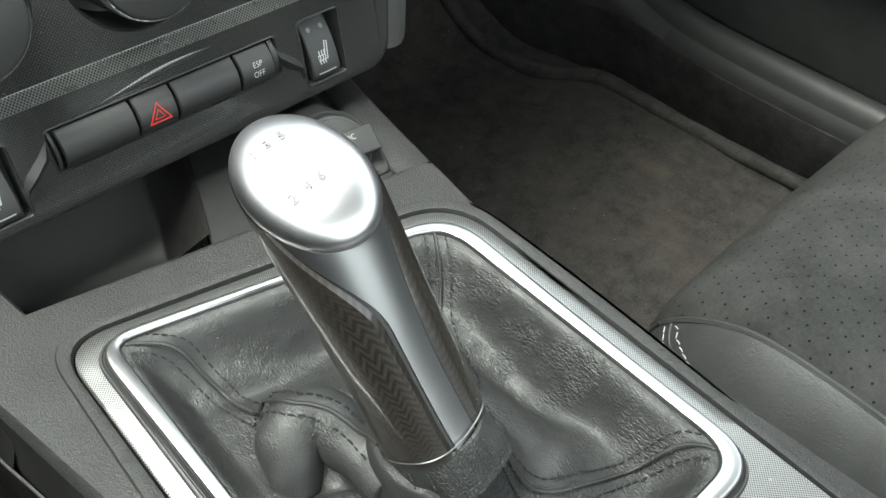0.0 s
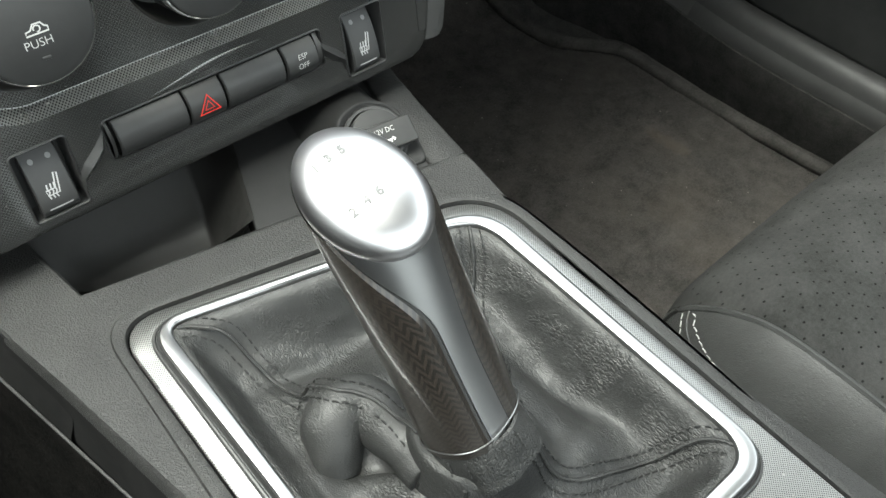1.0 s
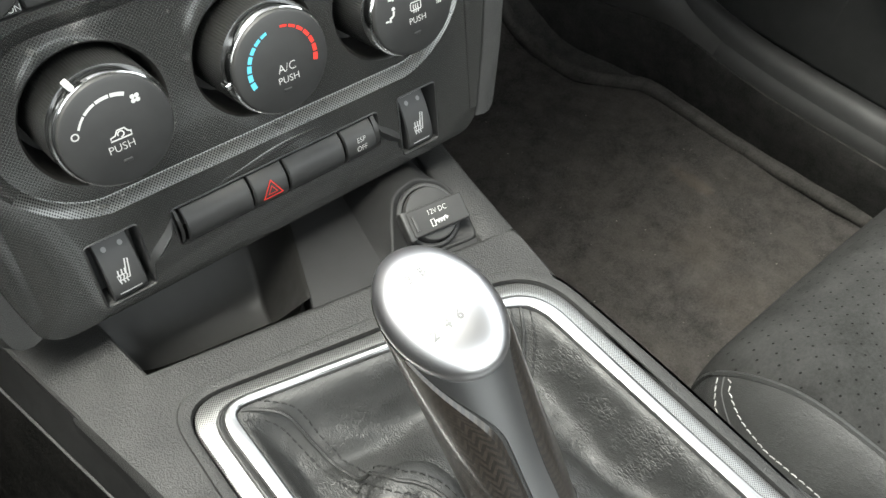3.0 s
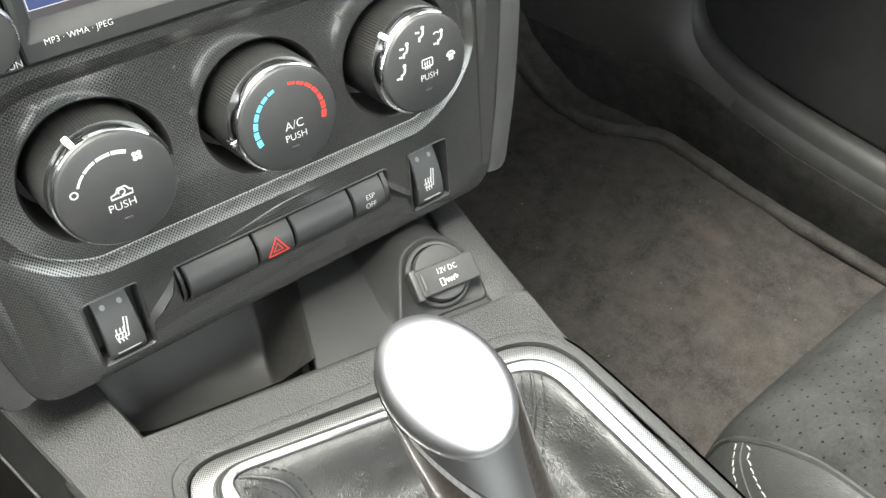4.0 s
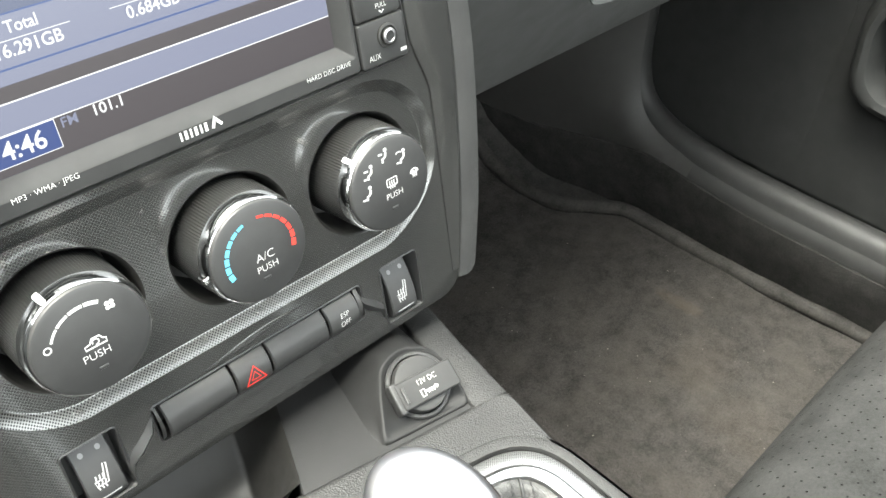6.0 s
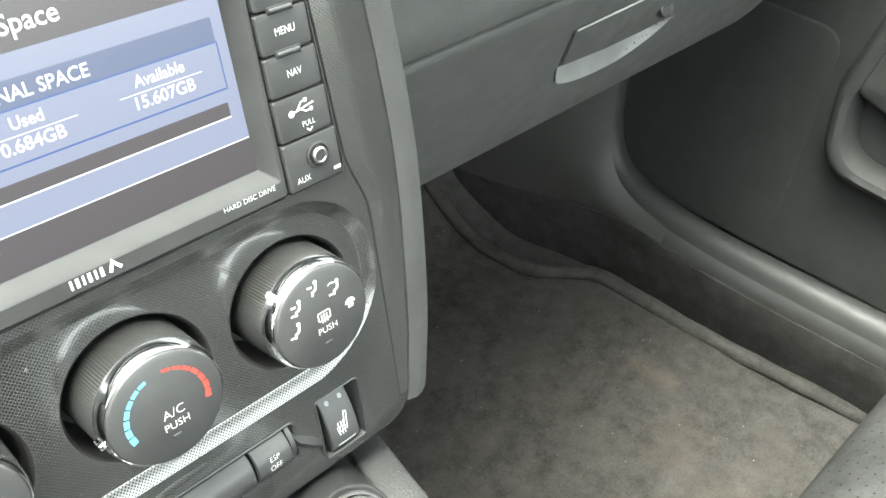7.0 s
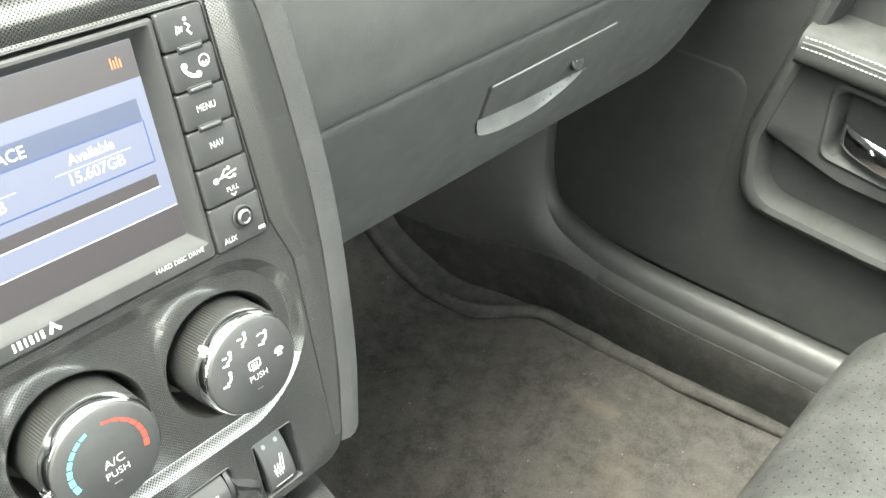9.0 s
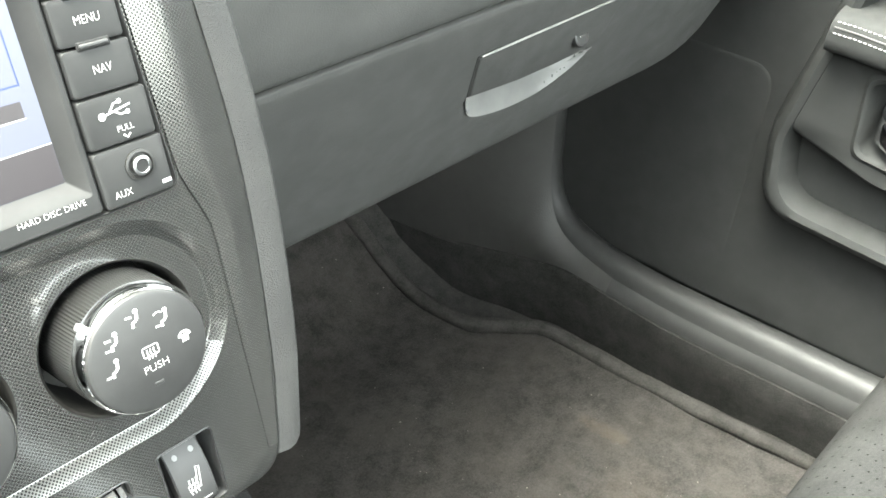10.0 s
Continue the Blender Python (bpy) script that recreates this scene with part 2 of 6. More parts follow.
def carbon():
    m = material("brown_carbon_weave", (0.03, 0.024, 0.02), 0.34, 0.0, 0.45)
    tc = node(m, "ShaderNodeTexCoord")
    sep = node(m, "ShaderNodeSeparateXYZ")
    link(m, tc.outputs["UV"], sep.inputs[0])
    zig = math_node(m, "PINGPONG", sep.outputs[0], 0.0022)
    a = math_node(m, "SINE", math_node(m, "MULTIPLY", math_node(m, "ADD", sep.outputs[1], zig), 2 * math.pi / 0.0022))
    band = math_node(m, "GREATER_THAN", a, 0.1)
    fibre = noise_out(m, tc.outputs["UV"], 1500, 2)
    f = math_node(m, "ADD", math_node(m, "MULTIPLY", band, 0.6), math_node(m, "MULTIPLY", fibre, 0.5))
    tint(m, f, (0.008, 0.0068, 0.0058), (0.021, 0.0170, 0.0138))
    link(m, bump(m, f, 0.4, 0.0003), bsdf(m).inputs["Normal"])
    return m


CARBON = carbon()
BOUNCE_GROUND = fabric("pale_bounce_ground", (0.36, 0.35, 0.33), (0.45, 0.44, 0.42), (0.3, 0.3, 0.3), 60, False)


def suede():
    """Perforated suede: rows of small staggered punched holes."""
    m = material("perforated_suede", (0.05, 0.05, 0.048), 0.92, spec=0.15)
    tc = node(m, "ShaderNodeTexCoord")
    sep = node(m, "ShaderNodeSeparateXYZ")
    link(m, tc.outputs["Object"], sep.inputs[0])
    k = 2 * math.pi / 0.0118
    a = math_node(m, "COSINE", math_node(m, "MULTIPLY", sep.outputs[0], k))
    b = math_node(m, "COSINE", math_node(m, "MULTIPLY", sep.outputs[1], k))
    p = math_node(m, "MULTIPLY", a, b)
    hole = math_node(m, "GREATER_THAN", p, 0.945)
    v = coords(m)
    f = noise_out(m, v, 480, 5, 0.8)
    nap = noise_out(m, v, 22, 4)
    g = math_node(m, "ADD", math_node(m, "MULTIPLY", f, 0.4), math_node(m, "MULTIPLY", nap, 0.6))
    mx = node(m, "ShaderNodeMix")
    mx.data_type = "RGBA"
    link(m, hole, mx.inputs["Factor"])
    link(m, ramp(m, g, [(0.36, (0.014, 0.014, 0.0135)), (0.64, (0.032, 0.032, 0.031))]), mx.inputs["A"])
    mx.inputs["B"].default_value = (0.003, 0.003, 0.003, 1)
    link(m, mx.outputs["Result"], bsdf(m).inputs["Base Color"])
    h = math_node(m, "SUBTRACT", f, math_node(m, "MULTIPLY", hole, 2.0))
    link(m, bump(m, h, 0.4, 0.0006), bsdf(m).inputs["Normal"])
    bsdf(m).inputs["Specular IOR Level"].default_value = 0.05
    return m


SUEDE = suede()
SCREEN_BLUE = emitter("lit_pale_blue", (0.40, 0.425, 0.63), 0.0426)
SCREEN_BAND = emitter("lit_mid_blue", (0.19, 0.225, 0.40), 0.0426)
SCREEN_DARK = emitter("lit_dark", (0.10, 0.085, 0.10), 0.0574)
SCREEN_NAVY = emitter("lit_navy", (0.035, 0.06, 0.2), 0.0927)
SCREEN_WHITE = emitter("lit_white", (0.9, 0.9, 0.96), 0.0738)
SCREEN_EDGE = emitter("lit_line_blue", (0.05, 0.1, 0.3), 0.0746)
SCREEN_RED = emitter("lit_orange", (0.8, 0.25, 0.12), 0.1041)

# ---- mesh helpers ----


def part(name, bm, mat, parent=None, label="", smooth=True, angle=40):
    me = bpy.data.meshes.new(name)
    bmesh.ops.recalc_face_normals(bm, faces=bm.faces)
    bm.to_mesh(me)
    bm.free()
    me.materials.append(mat)
    if smooth:
        for p in me.polygons:
            p.use_smooth = True
        me.set_sharp_from_angle(angle=radians(angle))
    ob = new(name, me)
    if parent:
        ob.parent = parent
    if label:
        ob["label"] = label
    return ob


def thing(name, label, category, at=None, group="", kind=""):
    ob = new(name)
    ob.empty_display_size = 0.02
    if at is not None:
        ob.matrix_world = at
    return tagged(ob, label, category, group, kind)


def rrect(cx, cy, hx, hy, r, n=6):
    """Outline of a rounded rectangle, counter-clockwise."""
    out = []
    for k, (sx, sy) in enumerate(((1, -1), (1, 1), (-1, 1), (-1, -1))):
        for i in range(n + 1):
            a = radians(-90 + 90 * k + 90 * i / n)
            out.append((cx + sx * (hx - r) + r * math.cos(a), cy + sy * (hy - r) + r * math.sin(a)))
    return out


def circle(cx, cy, r, n=48, a0=0.0):
    return [(cx + r * math.cos(a0 + 2 * math.pi * i / n), cy + r * math.sin(a0 + 2 * math.pi * i / n)) for i in range(n)]


def round_poly(pts, radii, n=8):
    """A polygon with its corners rounded."""
    out = []
    m = len(pts)
    for i in range(m):
        p = Vector(pts[i])
        a, b = Vector(pts[i - 1]) - p, Vector(pts[(i + 1) % m]) - p
        r = radii[i] if isinstance(radii, (list, tuple)) else radii
        la, lb = a.length, b.length
        a, b = a / la, b / lb
        half = max(a.angle(b) / 2, 1e-3)
        d = min(r / math.tan(half), la * 0.49, lb * 0.49)
        p0, p1 = p + a * d, p + b * d
        for k in range(n + 1):
            s = k / n
            out.append(tuple((1 - s) ** 2 * p0 + 2 * s * (1 - s) * p + s * s * p1))
    return out


def bm_loft(loops, close=True, cap0=False, cap1=False, bm=None):
    """Skin through loops of 3D points of the same count."""
    bm = bm or bmesh.new()
    rows = [[bm.verts.new(p) for p in lp] for lp in loops]
    n = len(rows[0])
    for a, b in zip(rows, rows[1:]):
        for i in range(n if close else n - 1):
            j = (i + 1) % n
            bm.faces.new((a[i], a[j], b[j], b[i]))
    if cap0:
        bm.faces.new(rows[0][::-1])
    if cap1:
        bm.faces.new(rows[-1])
    return bm


def flat(loop, w):
    return [(x, y, w) for x, y in loop]


def bm_sheet(outer, holes, w, bm=None):
    """A plane sheet with holes."""
    bm = bm or bmesh.new()
    edges = []
    for lp in [outer, *holes]:
        vs = [bm.verts.new((x, y, w)) for x, y in lp]
        edges += [bm.edges.new((vs[i], vs[(i + 1) % len(vs)])) for i in range(len(vs))]
    bmesh.ops.triangle_fill(bm, use_beauty=True, use_dissolve=False, edges=edges, normal=(0, 0, 1))
    return bm


def bm_box(cx, cy, cz, hx, hy, hz, r=0.001, bm=None):
    """A box with all edges rounded, its faces along the axes."""
    r = min(r, hx * 0.9, hy * 0.9, hz * 0.9)
    loops = []
    for k in range(4):
        a = radians(90 * k / 3)
        i, h = r * (1 - math.sin(a)), -hz + r * (1 - math.cos(a))
        loops.append(flat(rrect(cx, cy, hx - i, hy - i, max(r - i, 1e-5) + 1e-5, 3), cz + h))
    top = [[(x, y, 2 * cz - z) for x, y, z in lp] for lp in loops[::-1]]
    return bm_loft(loops + top, cap0=True, cap1=True, bm=bm)


def bm_tube(path, r, n=10, bm=None, closed=False):
    """A round bar along a path; r is a number or one for each point."""
    pts = [Vector(p) for p in path]
    loops = []
    for i, p in enumerate(pts):
        a = pts[i - 1] if (i or closed) else p
        b = pts[(i + 1) % len(pts)] if (i < len(pts) - 1 or closed) else p
        t = (b - a).normalized()
        ref = Vector((0, 0, 1)) if abs(t.z) < 0.9 else Vector((1, 0, 0))
        s = t.cross(ref).normalized()
        q = s.cross(t)
        rr = r[i] if isinstance(r, (list, tuple)) else r
        loops.append([p + rr * (math.cos(2 * math.pi * k / n) * s + math.sin(2 * math.pi * k / n) * q) for k in range(n)])
    if closed:
        return bm_loft(loops + [loops[0]], bm=bm)
    return bm_loft(loops, cap0=True, cap1=True, bm=bm)


def bm_ribbon(path, width, w, bm=None, closed=False, thick=0.00012):
    """A flat printed stroke along a 2D path."""
    bm = bm or bmesh.new()
    pts = [Vector(p) for p in path]
    n = len(pts)
    left, right = [], []
    for i, p in enumerate(pts):
        a = pts[i - 1] if (i or closed) else p
        b = pts[(i + 1) % n] if (i < n - 1 or closed) else p
        t = (b - a).normalized()
        s = Vector((-t.y, t.x)) * width / 2
        left.append(bm.verts.new((*(p + s), w)))
        right.append(bm.verts.new((*(p - s), w)))
    for i in range(n if closed else n - 1):
        j = (i + 1) % n
        bm.faces.new((left[i], right[i], right[j], left[j]))
    return bm


def bm_lathe(profile, cx=0, cy=0, n=64, bm=None, cap0=False, cap1=False):
    """Turned shape round the local z axis: profile of (radius, height)."""
    return bm_loft([flat(circle(cx, cy, r, n), h) for r, h in profile], bm=bm, cap0=cap0, cap1=cap1)


def text(words, size, x, y, w, mat, parent, name="print", turn=0.0, align="CENTER", wide=1.0, bold=-0.011):
    cu = bpy.data.curves.new("words", "FONT")
    cu.body, cu.size, cu.align_x, cu.align_y = words, size, align, "CENTER"
    cu.resolution_u = 3
    cu.offset = size * bold
    tmp = bpy.data.objects.new("words", cu)
    scene.collection.objects.link(tmp)
    bpy.context.view_layer.update()
    me = bpy.data.meshes.new_from_object(tmp.evaluated_get(bpy.context.evaluated_depsgraph_get()))
    bpy.data.objects.remove(tmp)
    bpy.data.curves.remove(cu)
    me.name = name
    me.transform(Matrix.Translation((x, y, w)) @ Matrix.Rotation(radians(turn), 4, "Z") @ Matrix.Diagonal((wide, 1, 1, 1)))
    me.materials.clear()
    me.materials.append(mat)
    ob = new(name, me)
    ob.parent = parent
    return ob


def spline(pts, n=8):
    """A smooth curve through points of any dimension."""
    p = [Vector(q) for q in pts]
    out = []
    for i in range(len(p) - 1):
        a, b, c, d = p[max(i - 1, 0)], p[i], p[i + 1], p[min(i + 2, len(p) - 1)]
        for k in range(n):
            t = k / n
            out.append(0.5 * ((2 * b) + (c - a) * t + (2 * a - 5 * b + 4 * c - d) * t * t + (3 * b - a - 3 * c + d) * t ** 3))
    out.append(p[-1])
    return out


def smoothstep(a, b, x):
    t = min(max((x - a) / (b - a), 0.0), 1.0)
    return t * t * (3 - 2 * t)


def polar(outline, c, angles):
    """Where rays from c at the given angles meet a closed outline."""
    out = []
    m = len(outline)
    for a in angles:
        dx, dy = math.cos(a), math.sin(a)
        best = None
        for i in range(m):
            x0, y0 = outline[i][0] - c[0], outline[i][1] - c[1]
            x1, y1 = outline[(i + 1) % m][0] - c[0], outline[(i + 1) % m][1] - c[1]
            ex, ey = x1 - x0, y1 - y0
            den = dx * ey - dy * ex
            if abs(den) < 1e-12:
                continue
            t = (x0 * ey - y0 * ex) / den
            s = (x0 * dy - y0 * dx) / den
            if t > 0 and -1e-6 <= s <= 1 + 1e-6 and (best is None or t < best):
                best = t
        best = best or 0.01
        out.append((c[0] + best * dx, c[1] + best * dy))
    return out

# ---- cabin shell ----


def slab(name, lo, hi, mat, label, category):
    c = [(a + b) / 2 for a, b in zip(lo, hi)]
    h = [(b - a) / 2 for a, b in zip(lo, hi)]
    return tagged(part(name, bm_box(*c, *h, 0.004), mat), label, category, kind="structure")


slab("floor", (-0.80, -1.7, -0.08), (0.86, 0.95, -0.03), CARPET, "charcoal carpeted cabin floor pan", "floor")
# unseen roof slab; its front and back edges are set to shape the light
slab("ceiling", (-0.62, -0.72, 1.10), (0.62, -0.16, 1.14), HEADLINER, "unseen grey fabric roof lining, cut short to shape the light", "ceiling")
slab("wall_rear", (-0.8, -1.36, -0.05), (0.8, -1.3, 0.60), DASH, "dark rear wall of the cabin", "wall")
# unseen wall carried up past window height to block light from the left
slab("wall_driver_side", (-0.86, -1.7, -0.05), (-0.80, 0.55, 1.02), DASH, "tall charcoal wall on the driver side, added unseen to block light", "wall")
slab("wall_firewall", (-0.86, 0.62, -0.05), (0.86, 0.68, 0.72), CARPET, "dark carpeted bulkhead under the dashboard", "wall")
slab("wall_passenger_side", (0.80, -1.7, -0.05), (0.86, 0.75, 0.66), DASH, "charcoal lower wall behind the passenger door", "wall")
for sx in (-1, 1):
    for y0, y1 in ((-1.7, -1.25),):
        slab("wall_pillar", (sx * 0.74 - 0.04, y0, 0.64), (sx * 0.74 + 0.04, y1, 1.12), HEADLINER, "grey rear roof pillar", "wall")
    bm = bm_tube([(sx * 0.78, 0.62, 0.66), (sx * 0.72, 0.16, 0.92), (sx * 0.62, -0.33, 1.11)], 0.035, 12)
    tagged(part("wall_windscreen_pillar", bm, HEADLINER), "grey windscreen pillar trim", "wall", kind="structure")

# unseen pale plane below the horizon, added to bounce skylight into the cabin
yard = part("ground", bm_loft([[(-60, -60, -0.42), (60, -60, -0.42)], [(-60, 60, -0.42), (60, 60, -0.42)]], close=False), BOUNCE_GROUND)
tagged(yard, "unseen pale ground outside the car, added to bounce light in", "ground", kind="structure")


# ---- passenger footwell ----


def footwell_floor(x, y):
    """Height of the carpet: level, then rising to the bulkhead and towards the tunnel."""
    return 0.55 * max(y - 0.33, 0) * smoothstep(0.33, 0.5, y) + 0.02 * (1 - smoothstep(0.2, 0.42, x))


def footwell():
    bm = bmesh.new()
    nx, ny = 40, 60
    rows = []
    for j in range(ny + 1):
        y = -0.75 + 1.35 * j / ny
        rows.append([(0.11 + 0.62 * i / nx, y, footwell_floor(0.11 + 0.62 * i / nx, y) - 0.012) for i in range(nx + 1)])
    bm_loft(rows, close=False, bm=bm)
    ob = part("footwell_carpet", bm, CARPET)
    return tagged(ob, "dark charcoal carpet lining the passenger footwell", "carpet", kind="structure")


footwell()


def floor_mat():
    mat = thing("floor_mat", "worn charcoal carpet floor mat with brownish stains and a bound edge", "floor mat", pose(0, 0, 0))
    edge = round_poly([(0.17, -0.62), (0.728, -0.62), (0.726, -0.12), (0.702, 0.03), (0.694, 0.11), (0.688, 0.235), (0.622, 0.300), (0.604, 0.42), (0.585, 0.52), (0.17, 0.52)],
                      [0.03, 0.03, 0.2, 0.2, 0.2, 0.05, 0.06, 0.1, 0.03, 0.04], 8)
    c = (0.42, 0.0)
    n = 220
    ang = [2 * math.pi * i / n for i in range(n)]
    rim = polar(edge, c, ang)
    loops = []
    for s in [0.02 * k for k in range(1, 51)]:
        lp = []
        for x, y in rim:
            px, py = c[0] + (x - c[0]) * s, c[1] + (y - c[1]) * s
            z = footwell_floor(px, py) + 0.0045 * noise.noise((px * 9, py * 7, 0.3)) + 0.0020 * noise.noise((px * 40, py * 40, 2.3))
            # two shallow creases trodden into the pile
            for ax, ay, bx, by, h in ((0.660, 0.170, 0.585, 0.000, 0.0045), (0.560, 0.120, 0.500, -0.080, 0.0030)):
                k = min(max(((px - ax) * (bx - ax) + (py - ay) * (by - ay)) / ((bx - ax) ** 2 + (by - ay) ** 2), 0.0), 1.0)
                off = math.hypot(px - ax - k * (bx - ax), py - ay - k * (by - ay)) + 0.006 * noise.noise((px * 30, py * 30, 7.0))
                z += h * math.exp(-(off / 0.012) ** 2) * math.sin(math.pi * min(max(k, 0.05), 0.95))
            lp.append((px, py, z - 0.004 * (s > 0.985)))
        loops.append(lp)
    bm = bm_loft(loops, cap0=True)
    part("carpet_top", bm, MATPILE, mat)
    path = [(x, y, footwell_floor(x, y) + 0.004) for x, y in rim]
    part("binding", bm_tube([(x, y, z + 0.001 * noise.noise((x * 30, y * 30, 5))) for x, y, z in path], [0.0098 + 0.0012 * noise.noise((x * 22, y * 22, 9)) for x, y, z in path], 12, closed=True), BINDING, mat, "raised dark bound edge")
    return mat


floor_mat()


LOWER_EDGE = [(0.708, -0.80, 0.100), (0.708, -0.30, 0.097), (0.7065, -0.10, 0.092), (0.7045, 0.02, 0.086), (0.7030, 0.10, 0.084), (0.7025, 0.17, 0.087), (0.700, 0.225, 0.091), (0.690, 0.300, 0.080), (0.662, 0.400, 0.068), (0.630, 0.640, 0.060)]


def sill():
    """Door sill trim: a rounded nose that sweeps up round the front of the door opening."""
    ob = thing("door_sill", "black plastic door sill trim with a rounded glossy nose", "door sill", kind="structure")
    line = spline([(0.724, 0.300, 0.50), (0.728, 0.296, 0.34), (0.728, 0.291, 0.235), (0.725, 0.283, 0.180), (0.722, 0.262, 0.143), (0.720, 0.220, 0.125), (0.719, 0.16, 0.118), (0.719, 0.08, 0.118), (0.720, -0.1, 0.127), (0.724, -0.4, 0.138), (0.724, -0.8, 0.142)], 10)
    loops = []
    for i, p in enumerate(line):
        t = (line[min(i + 1, len(line) - 1)] - line[max(i - 1, 0)]).normalized()
        side = Vector((1, 0, 0))
        up = side.cross(t).normalized()
        if up.z < 0 or (abs(up.z) < 0.05 and up.y > 0):
            up = -up
        k = smoothstep(0.16, 0.125, p.z)
        lp = [p + side * dx + up * du for dx, du in ((0.050, -0.024), (0.034, -0.007), (0.024, 0.001), (0.015, 0.0045), (0.006, 0.004), (0.0, 0.0), (-0.0045, -0.007))]
        lp.append(p + side * -0.0075 + up * -(0.012 + 0.006 * k))
        loops.append(lp)
    part("nose", bm_loft(loops, close=False), SILL, ob)
    # inner face from the nose down to the carpet seam
    low = spline(LOWER_EDGE[:6], 8)
    high = spline([(0.7165, -0.80, 0.124), (0.7165, -0.30, 0.119), (0.7125, -0.10, 0.111), (0.7118, 0.02, 0.104), (0.7115, 0.10, 0.102), (0.7115, 0.17, 0.104)], 8)
    part("inner_face", bm_loft([[a, a.lerp(b, 0.35) - Vector((0.0015, 0, 0)), a.lerp(b, 0.7) - Vector((0.0016, 0, 0)), b] for a, b in zip(low, high)], close=False), SILL, ob)
    rows = []
    for p in spline(LOWER_EDGE, 8):
        w = 0.004 * noise.noise((0, p.y * 14, 0))
        q = smoothstep(0.35, 0.0, p.y)
        rows.append([p + Vector((0.004, 0.002, 0.001)), p + Vector((-0.001, 0, -0.002)), p + Vector((-0.002 + w, 0, -0.02)), p + Vector((0.004 + 0.008 * q + w, 0.004, -0.06)), p + Vector((0.008 + 0.014 * q, 0.006, -0.125))])
    part("carpet_side", bm_loft(rows, close=False), SILLPILE, ob, "worn black carpet on the sill side")
    return ob


sill()


def kick_panel():
    """Moulded panel in front of the door opening; its edge tucks behind the sill's nose."""
    ob = thing("kick_panel", "dark grey moulded kick panel in front of the door", "trim panel", kind="structure")
    low = spline([(0.7026, 0.168, 0.087), (0.700, 0.225, 0.091), (0.6955, 0.265, 0.086), (0.690, 0.300, 0.080), (0.677, 0.350, 0.073), (0.662, 0.400, 0.068), (0.645, 0.50, 0.064), (0.630, 0.640, 0.060)], 8)
    high = spline([(0.7116, 0.168, 0.104), (0.7140, 0.225, 0.116), (0.7150, 0.258, 0.138), (0.7180, 0.276, 0.178), (0.7210, 0.284, 0.240), (0.7200, 0.292, 0.340), (0.712, 0.34, 0.50), (0.640, 0.640, 0.50)], 8)
    rows = []
    for a, b in zip(low, high):
        rows.append([a.lerp(b, q / 14) - Vector((0.010 * math.sin(math.pi * q / 14), 0, 0)) * smoothstep(0.18, 0.30, a.y) for q in range(15)])
    part("panel", bm_loft(rows, close=False), KICK, ob)
    return ob


kick_panel()

# ---- dashboard, passenger half ----


def dash_row(x, profile):
    """One section across the dashboard; it rises and comes forward towards the door, its lower edge lifting at the end."""
    lift = 0.062 * smoothstep(0.655, 0.85, x)
    back = 0.03 * smoothstep(0.70, 0.80, x)
    tilt = 0.06 * (x - 0.25)
    return [(x, y + back - tilt, z + tilt + lift * (1 - smoothstep(0.36, 0.60, z))) for y, z in profile]


def lid_y(x, z):
    """Depth of the sloping glove box face."""
    tilt = 0.06 * (x - 0.25)
    return 0.1065 + (0.5145 - z + tilt) * 0.415 - tilt


